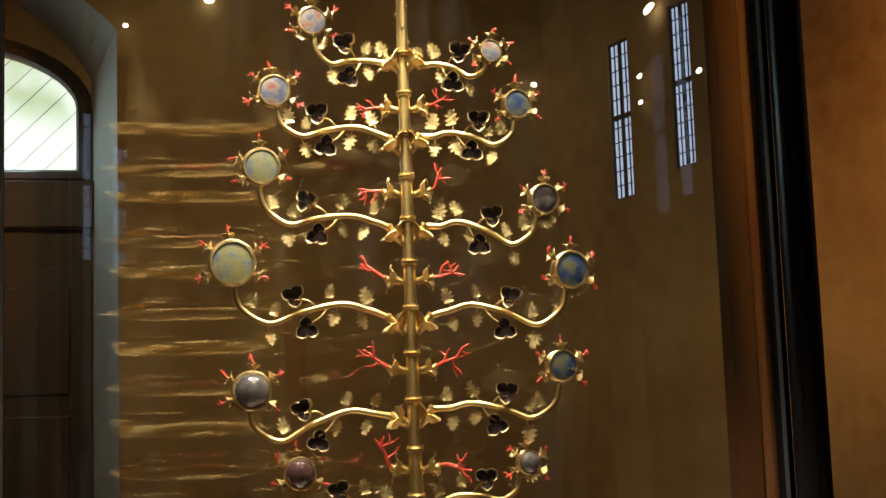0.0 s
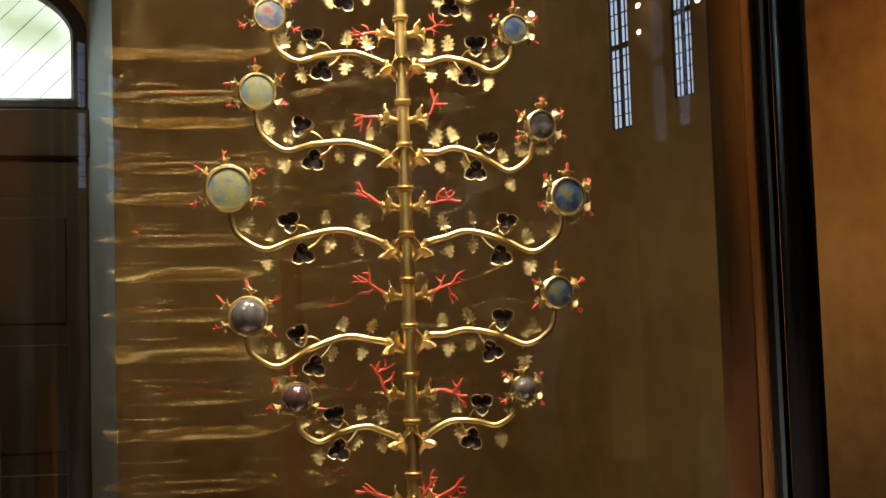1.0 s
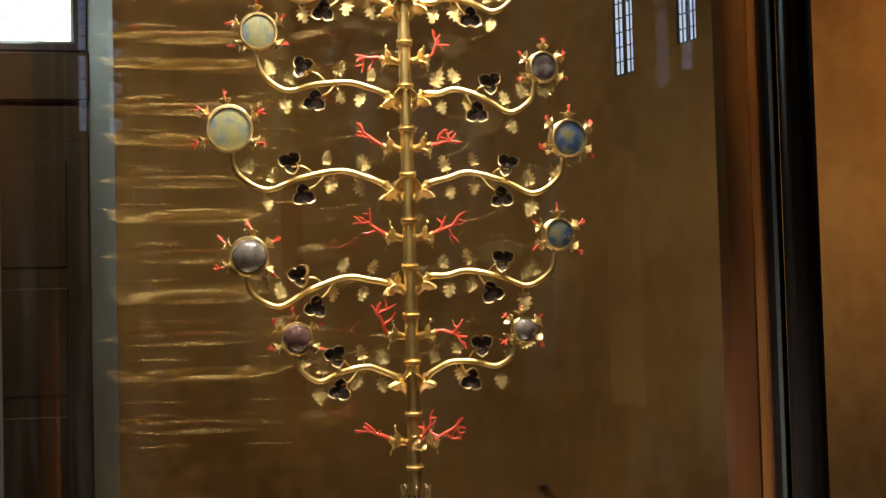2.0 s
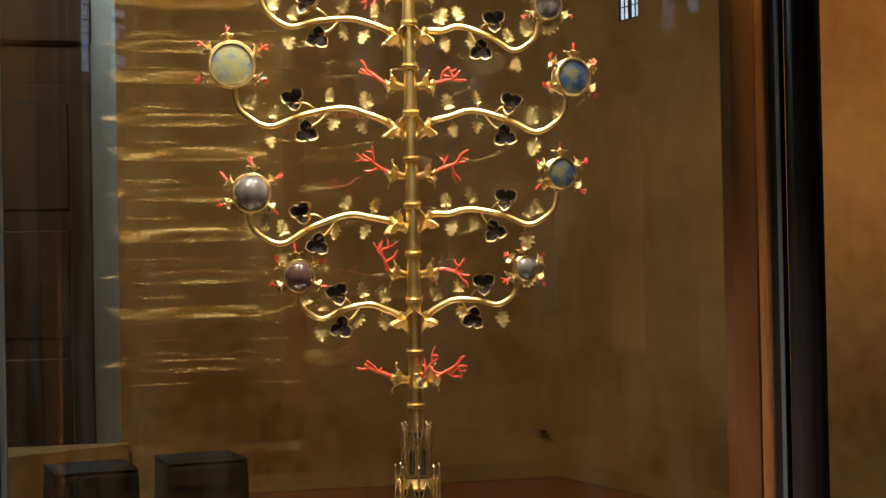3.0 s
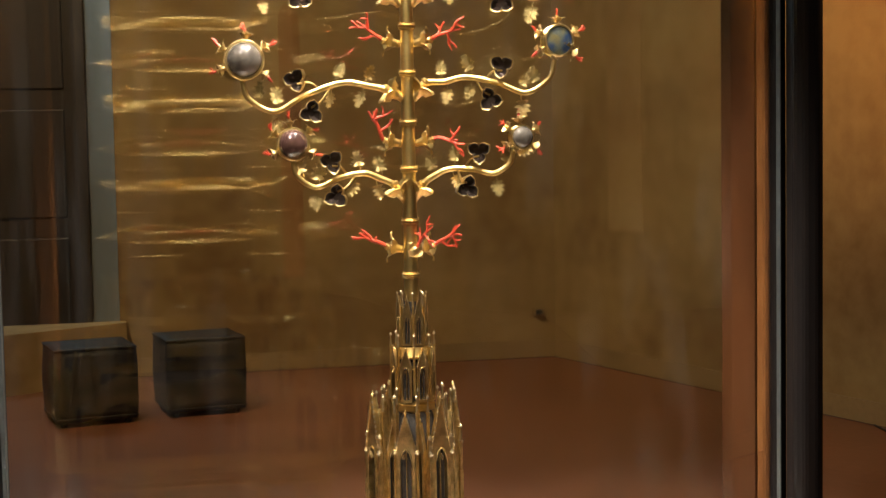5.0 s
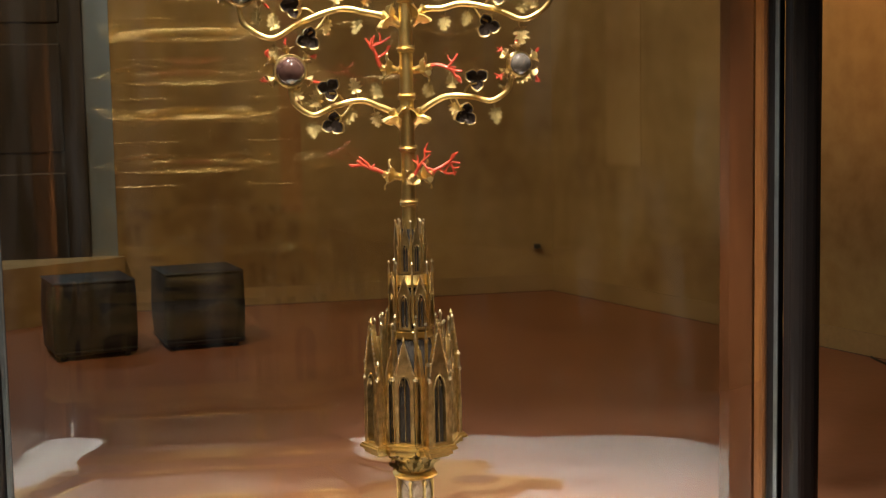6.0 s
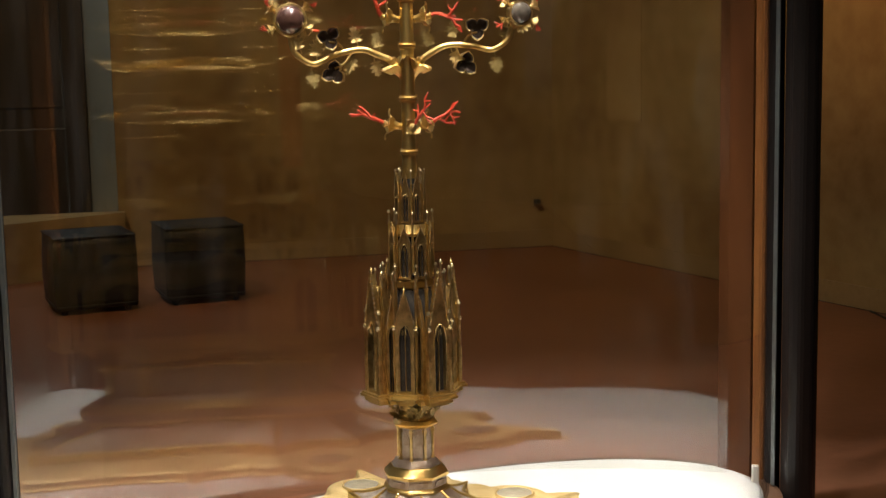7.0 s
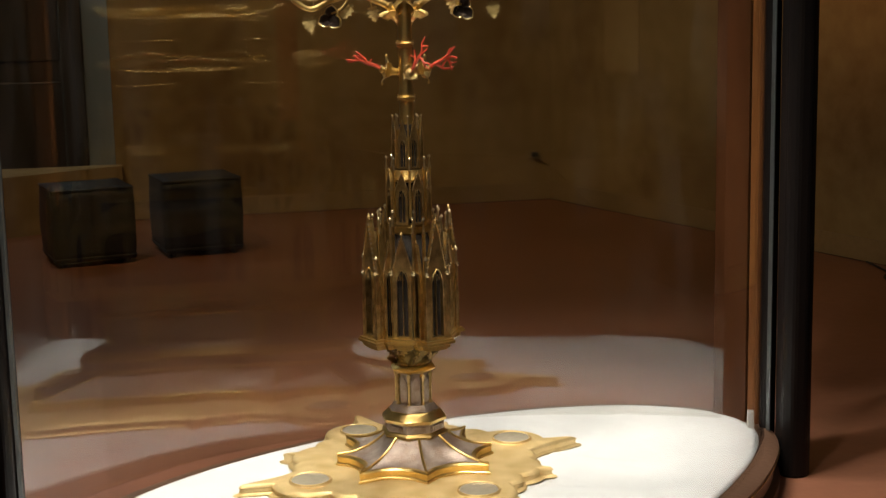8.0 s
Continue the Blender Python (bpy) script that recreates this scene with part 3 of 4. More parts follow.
def linen():
    """The white cloth: an oval sheet with a soft rolled edge and a few low folds."""
    g, n, rings = Mesh(), 180, 44
    vs = []
    for j in range(rings + 1):
        s = j / rings
        for i in range(n):
            x, y = oval(360 * i / n, -0.012)
            x, y = MID.x + (x - MID.x) * s, MID.y + (y - MID.y) * s
            calm = min(1.0, (1 - s) * 6)
            z = CLOTH_Z + calm * (0.0035 * noise.noise((x * 3.0, y * 7.0, 0.3)) + 0.003 * abs(noise.noise((x * 5 + y * 9, y * 4 - x * 1.5, 1.7)))) - 0.006 * max(0, (s - 0.97) / 0.03) ** 2
            for nx, ny, off in FOLDS:
                z += calm * 0.006 * math.exp(-abs(x * nx + y * ny - off) / 0.012)
            vs.append((x, y, z))
    fs = [(j * n + i, j * n + (i + 1) % n, (j + 1) * n + (i + 1) % n, (j + 1) * n + i) for j in range(rings) for i in range(n)]
    g.add(vs, [tuple(reversed(f)) for f in fs])
    ob = part("cloth", g, CLOTH)
    s = ob.modifiers.new("thick", "SOLIDIFY")
    s.thickness, s.offset = 0.003, -1
    return tagged(ob, "white linen cloth spread over the oval plinth", "cloth")


linen()

# ---- the tree reliquary ----
tree = empty("tree_reliquary", Matrix.Translation((0, 0, CLOTH_Z)))
tagged(tree, "gilded tree reliquary with red corals and painted medallions", "reliquary")


def tpart(name, mesh, mat, parent=None, label="", at=None, smooth=True):
    """A part of the tree, modelled in the room's coordinates unless at is given."""
    parent = parent or tree
    ob = part(name, mesh, mat, None, label, at if at is not None else Matrix(), smooth)
    ob.parent = parent
    back = parent.matrix_basis if parent is tree else parent.parent.matrix_basis @ parent.matrix_basis
    ob.matrix_basis = back.inverted() @ ob.matrix_basis
    return ob


JOINTS = (1.21, 1.357, 1.50, 1.627, 1.761, 1.888, 2.015, 2.142, 2.262, 2.383, 2.504, 2.62, 2.735)


def trunk():
    g = Mesh()
    prof = [(0.0225, 1.12)]
    rad = lambda z: 0.0195 - 0.0035 * (z - 1.12) / 1.7
    for z in JOINTS:
        prof += [(rad(z - 0.03) * 1.0, z - 0.03), (rad(z), z - 0.008), (rad(z), z + 0.008), (rad(z + 0.03), z + 0.03)]
    prof += [(0.0155, 2.80), (0.0145, 3.02), (0.004, 3.10)]
    g.lathe(prof, 20)
    t = tpart("trunk", g, GOLD)
    for z in JOINTS:
        r = rad(z)
        c = Mesh().lathe([(r, z - 0.008), (r + 0.0045, z - 0.0065), (r + 0.005, z - 0.003), (r + 0.002, z - 0.001), (r + 0.006, z + 0.001), (r + 0.0065, z + 0.004), (r + 0.003, z + 0.007), (r, z + 0.009)], 22)
        for k in range(16):
            a = 2 * math.pi * k / 16
            c.ball(((r + 0.0045) * math.cos(a), (r + 0.0045) * math.sin(a), z + 0.010), 0.0022, 0, 5)
        tpart("collar", c, GOLD)
    for k in range(14):
        a, z = k * 2.4, 2.77 + 0.02 * k
        tpart("bud", Mesh().ball((0.016 * math.cos(a), 0.016 * math.sin(a), z), 0.006, 0, 6, 1.3), GOLD)


trunk()


# one vine leaf with five toothed lobes, slightly cupped, its stem at the origin and its tip towards +z
def leaf_mesh():
    g = Mesh()
    half = [(0.05, 0.04), (0.20, 0.00), (0.44, 0.06), (0.32, 0.18), (0.20, 0.27), (0.36, 0.29), (0.58, 0.44), (0.40, 0.48), (0.22, 0.54), (0.33, 0.58), (0.52, 0.80), (0.33, 0.79), (0.18, 0.80), (0.22, 0.90), (0.28, 1.10), (0.14, 1.04), (0.07, 1.05)]
    rim = half + [(0.0, 1.26)] + [(-x, z) for x, z in reversed(half)]
    n = len(rim)
    cup = lambda x, z: -0.30 * x * x - 0.16 * (z - 0.4) ** 2 - 0.05 * math.cos(9 * z) * min(1, abs(x) * 4)
    spine = [(0.0, 0.05), (0.0, 0.40), (0.0, 0.75), (0.0, 1.05)]
    for k in (0, 1):
        base = len(g.v)
        g.v += [(x, cup(x, z) + 0.035 * k, z) for x, z in rim] + [(x, cup(x, z) + 0.05 + 0.035 * k, z) for x, z in spine]
        near = lambda i: base + n + min(range(4), key=lambda q: abs(spine[q][1] - rim[i][1]))
        for i in range(n - 1):
            a, b = near(i), near(i + 1)
            f = [(base + i, base + i + 1, b)] + ([(base + i, b, a)] if a != b else [])
            g.f += f if not k else [tuple(reversed(q)) for q in f]
            g.m += [0] * len(f)
    g.f += [(i + 1, i, n + 4 + i, n + 5 + i) for i in range(n - 1)]
    g.m += [0] * (n - 1)
    g.tube([(0, 0.03, -0.34), (0.05, 0.03, -0.15), (0, 0.05, 0.05), (0, 0.045, 0.5), (0, -0.02, 1.0)], [0.06, 0.05, 0.045, 0.030, 0.012], 5)
    return g


def trefoil_mesh():
    """A three-lobed cup open to the front, a gilt rim round a dark lining, and its stalk."""
    g = Mesh()
    out = []
    for i in range(48):
        a = 2 * math.pi * i / 48
        r = 0.27 + 0.25 * abs(math.cos(1.5 * (a - math.pi / 2))) ** 0.75 + 0.05 * math.exp(-((((a - math.pi / 2 + math.pi / 3) % (2 * math.pi / 3)) - math.pi / 3) / 0.12) ** 2)
        out.append((r * math.cos(a), r * math.sin(a)))
    n = len(out)
    loops = [(0.50, 0.34), (0.90, 0.12), (1.0, -0.16), (0.99, -0.22), (0.90, -0.20), (0.82, 0.08), (0.46, 0.22)]
    vs = [(x * s, y, z * s) for s, y in loops for x, z in out]
    for j in range(len(loops) - 1):
        g.f += [(j * n + i, (j + 1) * n + i, (j + 1) * n + (i + 1) % n, j * n + (i + 1) % n) for i in range(n)]
        g.m += [1 if j >= 4 else 0] * n
    g.v += vs
    g.f += [tuple(range(n)), tuple(range(6 * n + n - 1, 6 * n - 1, -1))]
    g.m += [0, 1]
    return g


def coral_mesh(seed, depth=2):
    """A twig of coral along +x, about one unit long, with blunt knobbly prongs that fork off it in turn."""
    rnd = random.Random(seed)
    g = Mesh()

    def grow(p, ang, length, r, level, bend):
        pts, n = [Vector(p)], 7
        for k in range(n):
            ang += bend / n + rnd.uniform(-0.38, 0.38)
            pts.append(pts[-1] + Vector((math.cos(ang), rnd.uniform(-0.16, 0.16), math.sin(ang))) * length / n)
        g.tube(pts, [r * (1.10 - 0.075 * k) * rnd.uniform(0.86, 1.16) for k in range(n + 1)], 7)
        g.ball(pts[-1], r * 0.70, 0, 6)
        if not level:
            return
        side = rnd.choice((-1, 1))
        for j in ((2, 4, 5) if level > 1 else (3,) if depth > 1 else (3, 4)):
            side = -side
            g.ball(pts[j], r * 0.95, 0, 6)
            grow(pts[j], ang + side * rnd.uniform(0.6, 1.1), length * rnd.uniform(0.42, 0.62), r * 0.80, level - 1, -side * 0.5)

    grow((0, 0, 0), 0.05, 0.88 if depth > 1 else 0.72, 0.053 if depth > 1 else 0.088, depth, rnd.uniform(-0.3, 0.5))
    return g


def cup_mesh():
    """A gilt lily sleeve along +x: a flared mouth of four broad curling petals round an inner socket with a ring."""
    g = Mesh()
    tilt = pose(0, 0, 0, 0, 90, 0)
    g.lathe([(0.20, 0.0), (0.22, 0.06), (0.19, 0.10), (0.24, 0.35), (0.36, 0.58)], 14, 0, tilt)
    g.lathe([(0.15, 0.3), (0.15, 0.86), (0.20, 0.88), (0.21, 0.94), (0.16, 0.97), (0.12, 1.0)], 12, 0, tilt)
    for k in range(4):
        a = 2 * math.pi * k / 4 + 0.5
        c, s = math.cos(a), math.sin(a)
        vs = []
        rows = ((0.46, 0.30, 0.30), (0.60, 0.38, 0.38), (0.74, 0.50, 0.36), (0.82, 0.64, 0.24), (0.82, 0.76, 0.10), (0.76, 0.82, 0.02))
        for x, r, w in rows:
            for q in (-1, -0.5, 0, 0.5, 1):
                for t in (0, 0.045):
                    rr = r + t - 0.10 * abs(q)
                    vs.append((x - t * 0.4 - 0.05 * abs(q), rr * c - q * w * s, rr * s + q * w * c))
        fs = []
        for j in range(len(rows) - 1):
            for q in range(4):
                b, d = j * 10 + q * 2, (j + 1) * 10 + q * 2
                fs += [(b, b + 2, d + 2, d), (b + 1, d + 1, d + 3, b + 3)]
            fs += [(j * 10, j * 10 + 10, j * 10 + 11, j * 10 + 1), (j * 10 + 8, j * 10 + 9, j * 10 + 19, j * 10 + 18)]
        g.add(vs, fs)
    return g


def data_of(name, g, mats):
    ob = part(name, g, mats)
    data = ob.data
    bpy.data.objects.remove(ob)
    return data


LEAF = data_of("leaf", leaf_mesh(), [LEAF_GOLD])
LEAF_DARK = data_of("leaf", leaf_mesh(), [GOLD_OLD])
TREFOIL = data_of("trefoil", trefoil_mesh(), [GOLD_PALE, CUP_DARK])
CUP = data_of("cup", cup_mesh(), [GOLD])
CUP_PALE = data_of("cup", cup_mesh(), [GOLD_PALE])
CORALS = [data_of("coral", coral_mesh(s, 2 if s < 6 else 1), [CORAL]) for s in range(12)]


def facing(place, direction, size, roll=0.0):
    """A pose at place whose +x runs along direction, turned by roll about it."""
    d = Vector(direction).normalized()
    q = d.to_track_quat("X", "Z")
    return Matrix.Translation(place) @ q.to_matrix().to_4x4() @ pose(0, 0, 0, roll) @ Matrix.Diagonal((size, size, size, 1))


def standing(place, tilt, turn, size):
    """A pose for a leaf or cup that stands at place, its tip leaning by tilt degrees in the tree's plane and its face turned by turn."""
    return Matrix.Translation(place) @ pose(0, 0, 0, 0, tilt, 0) @ pose(0, 0, 0, 0, 0, turn) @ Matrix.Diagonal((size, size, size, 1))


def medallion(c, r, yaw, mat, seed, stem, label):
    """A drum with a beaded rim and a painting under crystal; coral sprigs stand round it in gilt cups."""
    rnd = random.Random(seed)
    at = Matrix.Translation(c) @ pose(0, 0, 0, 0, 0, yaw) @ pose(0, 0, 0, 90, 0, 0)
    dp = 0.50 * r
    g = Mesh().lathe([(r * 0.86, -dp), (r * 1.0, -dp), (r * 1.06, -dp * 0.85), (r * 1.0, -dp * 0.7), (r * 0.98, dp * 0.2), (r * 1.08, dp * 0.35), (r * 1.12, dp * 0.6), (r * 1.05, dp * 0.78), (r * 0.96, dp * 0.80), (r * 0.94, dp * 0.5), (r * 0.2, dp * 0.45)], 40)
    drum = tpart("medallion", g, GOLD_OLD, None, label, at)
    beads = Mesh()
    for k in range(60):
        a = 2 * math.pi * k / 60
        beads.ball((1.05 * r * math.cos(a), 1.05 * r * math.sin(a), dp * 0.78), 0.036 * r, 0, 5)
    tpart("beaded_rim", beads, GOLD_OLD, drum, "", at)
    if mat in (DOME_SMOKY, DOME_CLEAR):
        tpart("crystal_dome", Mesh().lathe([(r * 0.97, dp * 0.52)] + [(r * 0.96 * math.cos(radians(6 * k)), dp * (0.6 + 1.5 * math.sin(radians(6 * k)))) for k in range(15)] + [(r * 0.004, dp * 2.1)], 36), mat, drum, "domed rock crystal", at)
    else:
        tpart("painting", Mesh().lathe([(r * 0.96, dp * 0.52), (r * 0.95, dp * 0.60), (r * 0.7, dp * 0.72), (r * 0.35, dp * 0.79), (r * 0.02, dp * 0.81)], 36), mat, drum, "small faded round painting under crystal", at)
    for k, deg in enumerate((90, 28, 152, -28, -150)):
        a = radians(deg + rnd.uniform(-8, 8))
        if abs(((deg - stem + 180) % 360) - 180) < 25:
            continue
        d = Vector((math.cos(a), 0, math.sin(a)))
        d = (pose(0, 0, 0, 0, 0, yaw).to_3x3() @ d)
        p0 = Vector(c) + d * r * 1.02
        s = 0.044 + 0.16 * r
        tpart("cup", CUP_PALE, None, drum, "", facing(p0, d, s * 0.55, rnd.uniform(0, 90)))
        tpart("coral_sprig", CORALS[6 + rnd.randrange(6)], None, drum, "short red coral sprig", facing(p0 + d * s * 0.40, d + Vector((0, -0.15, 0.1)), s * rnd.uniform(0.62, 0.80), rnd.choice((0, 180)) + rnd.uniform(-30, 30)))


def branch(side, z0, xe, ze, rise, dip, med, r, mat, seed, label):
    """An S-shaped bough from the trunk at z0 that crests, dips and turns up under its medallion, with its leaves and cups."""
    rnd = random.Random(seed)
    bow = -0.10 if side < 0 else -0.03
    span = abs(xe)

    def at(f, z):
        y = bow * f * span / 0.45
        k = 1 + y / 4
        return Vector((side * span * f * k, y, 1.55 + (z - 1.55) * k))

    ctrl = [at(0.03, z0), at(0.12, z0 + 0.042 if rise > 0.05 else z0 + 0.022), at(0.25, z0 + rise * 0.80), at(0.40, z0 + rise), at(0.63, z0 + (rise + dip) / 2 + 0.004), at(0.81, z0 + dip), at(0.965, z0 + dip + (ze - z0 - dip) * 0.45), at(1.0, ze)]
    m0 = at(abs(med[0]) / span, med[1])
    ctrl.append(m0 + (ctrl[-1] - m0).normalized() * r * 0.86)
    way = spline(ctrl, 7)
    n = len(way)
    b = tpart("branch", Mesh().tube(way, [0.0098 - 0.0034 * i / n for i in range(n)], 12), GOLD, None, "curving gilded bough")
    d = ctrl[1] - ctrl[0]
    tpart("cup", CUP, None, b, "", facing(ctrl[0] + d * 0.02 + Vector((0, 0.004, 0)), d, 0.062, 20))
    ring = facing(ctrl[1] + d * 0.12, d, 1.0) @ pose(0, 0, 0, 0, 90, 0)
    tpart("ring", Mesh().lathe([(0.009, -0.006), (0.0125, -0.004), (0.0125, 0.004), (0.009, 0.006)], 14), GOLD, b, "", ring)
    tpart("ring", Mesh().lathe([(0.006, -0.006), (0.011, -0.003), (0.011, 0.003), (0.006, 0.006)], 14), GOLD_OLD, b, "", facing(way[-4], way[-1] - way[-4], 1.0) @ pose(0, 0, 0, 0, 90, 0))

    def on(f):
        return min(way, key=lambda p: abs(abs(p.x) - f * span))

    size = 0.037
    for f, up in ((0.24, 1), (0.43, 1), (0.77, 1), (0.91, 1), (0.28, -1), (0.44, -1), (0.80, -1), (1.0, -1)):
        if span < 0.3 and f in (0.77, 0.28):
            continue
        p = on(f + rnd.uniform(-0.02, 0.02))
        out = Vector((rnd.uniform(-0.5, 0.5), rnd.uniform(-0.5, 0.2), up * 0.020))
        q = p + Vector((0.006 * out.x, 0.006 * out.y, out.z))
        if f == 1.0:
            q = p + Vector((side * 0.014, 0, 0.012))
        tilt = rnd.uniform(-30, 30) + (180 if up < 0 else 0)
        if f == 1.0:
            tilt = side * 75
        tpart("leaf", LEAF if rnd.random() < 0.72 else LEAF_DARK, None, b, "", standing(q, tilt, rnd.uniform(-35, 35), size * rnd.uniform(0.9, 1.15)))
    for f, up, reach in ((0.66, 1, 0.050), (0.58, -1, 0.050)):
        p = on(f)
        c = on(f) + Vector((side * rnd.uniform(-0.005, 0.01), -0.012, up * reach))
        s0 = on(f - 0.12)
        tpart("tendril", Mesh().tube(spline([s0, s0.lerp(c, 0.45) + Vector((0, 0, up * 0.006)), c + Vector((0, 0.010, -up * 0.012))], 5), 0.0032, 7), GOLD, b)
        tpart("trefoil", TREFOIL, None, b, "gilt three-lobed cup with a dark lining", standing(c, (0 if up < 0 else 180) + rnd.uniform(-25, 25), rnd.uniform(-15, 25), 0.064))
    stem = math.degrees(math.atan2(way[-1].z - m0.z, way[-1].x - m0.x))
    medallion(m0, r * 0.92, 14 if side < 0 else 22, mat, seed + 50, stem, label)


branch(-1, 2.687, 0.247, 2.795, 0.034, 0.030, (-0.254, 2.843), 0.040, PAINT_PINK, 1, "gilt medallion with a rose and blue painting")
branch(-1, 2.450, 0.354, 2.588, 0.082, 0.063, (-0.364, 2.645), 0.045, PAINT_PINK, 2, "gilt medallion with a rose painting")
branch(-1, 2.198, 0.408, 2.373, 0.083, 0.066, (-0.404, 2.430), 0.051, PAINT_PALE, 3, "gilt medallion with a yellow and grey painting")
branch(-1, 1.947, 0.481, 2.089, 0.088, 0.042, (-0.489, 2.161), 0.063, PAINT_PALE, 4, "largest gilt medallion with a faded yellow painting")
branch(-1, 1.696, 0.446, 1.745, 0.044, -0.031, (-0.442, 1.806), 0.053, DOME_CLEAR, 5, "gilt medallion with a greyish domed crystal")
branch(-1, 1.415, 0.314, 1.524, 0.078, 0.041, (-0.315, 1.576), 0.044, DOME_SMOKY, 6, "gilt medallion with a domed smoky crystal")
branch(1, 2.690, 0.233, 2.700, 0.014, -0.026, (0.247, 2.736), 0.033, PAINT_PINK, 7, "small gilt medallion with a pale rose painting")
branch(1, 2.453, 0.308, 2.529, 0.053, 0.013, (0.315, 2.580), 0.041, PAINT_BLUE, 8, "gilt medallion with a blue and yellow painting")
branch(1, 2.198, 0.357, 2.255, 0.054, -0.014, (0.380, 2.307), 0.043, PAINT_DARK, 9, "gilt medallion with a brownish painting")
branch(1, 1.947, 0.430, 2.049, 0.073, 0.011, (0.445, 2.107), 0.052, PAINT_BLUE, 10, "gilt medallion with a blue and olive painting")
branch(1, 1.692, 0.400, 1.785, 0.057, 0.012, (0.410, 1.843), 0.044, PAINT_BLUE, 11, "gilt medallion with a deep blue painting")
branch(1, 1.415, 0.286, 1.545, 0.086, 0.071, (0.308, 1.584), 0.034, DOME_CLEAR, 12, "small gilt medallion with a domed clear crystal")


def coral_pair(z, left, right, seed, size):
    """Two twigs of coral that stand out of leafy gilt cups on either side of the trunk."""
    for side, (dx, dz) in ((-1, left), (1, right)):
        p0 = Vector((side * 0.016, 0.008, z))
        c = tpart("coral_holder", Mesh().tube([p0, p0 + Vector((side * 0.022, -0.008, 0.003))], [0.009, 0.007], 10), GOLD)
        d = Vector((dx, -0.02, dz))
        tpart("cup", CUP, None, c, "", facing(p0 + Vector((side * 0.004, -0.004, 0.000)), Vector((side, -0.15, 0.20)), 0.052, 10 + 30 * side))
        tpart("coral", CORALS[(seed * 2 + (side > 0)) % 6], None, c, "branching red coral", facing(p0 + Vector((side * 0.050, -0.012, 0.010)), d, size * 1.22, (180 if seed % 2 else 0) + 15 * side))


coral_pair(2.575, (-0.050, 0.012), (0.055, 0.016), 1, 0.060)
coral_pair(2.334, (-0.046, 0.026), (0.064, 0.014), 2, 0.066)
coral_pair(2.090, (-0.052, 0.050), (0.080, 0.022), 3, 0.074)
coral_pair(1.843, (-0.085, 0.022), (0.080, 0.034), 4, 0.080)
coral_pair(1.572, (-0.060, 0.050), (0.060, 0.044), 5, 0.084)
coral_pair(1.282, (-0.075, 0.020), (0.080, 0.036), 6, 0.078)
front_holder = tpart("coral_holder", Mesh().tube([(0.004, -0.014, 1.276), (0.012, -0.030, 1.279)], [0.010, 0.008], 10), GOLD)
tpart("cup", CUP_PALE, None, front_holder, "", facing((0.008, -0.020, 1.278), (0.25, -1.0, 0.2), 0.036, 15))
tpart("coral", CORALS[3], None, front_holder, "branching red coral", facing((0.020, -0.055, 1.292), (0.5, -0.35, 0.8), 0.085, 0))


# ---- the base of the tree ----
def radial(fn, n=144):
    return [(fn(2 * math.pi * i / n) * math.cos(2 * math.pi * i / n), fn(2 * math.pi * i / n) * math.sin(2 * math.pi * i / n)) for i in range(n)]


PLATE_TURN = radians(32)


def plate_radius(a):
    """Outline of the foot plate: four round lobes under the roundels, four barbed points and small scallops between."""
    best = 0.25

    def disc(deg, d, r):
        b = a - PLATE_TURN - radians(deg)
        s = d * math.sin(b)
        return d * math.cos(b) + math.sqrt(r * r - s * s) if abs(s) < r and math.cos(b) > 0 else 0

    for k in range(4):
        best = max(best, disc(90 * k, 0.335, 0.110), disc(90 * k + 45, 0.28, 0.095), disc(90 * k + 24, 0.30, 0.06), disc(90 * k - 24, 0.30, 0.06))
        b = (a - PLATE_TURN - radians(90 * k - 9) + math.pi) % (2 * math.pi) - math.pi
        best = max(best, 0.555 - abs(b) ** 0.8 * 1.1 if abs(b) < 0.16 else 0)
        b = (a - PLATE_TURN - radians(90 * k + 45) + math.pi) % (2 * math.pi) - math.pi
        best = max(best, 0.43 - abs(b) ** 0.8 * 1.0 if abs(b) < 0.10 else 0)
    return best


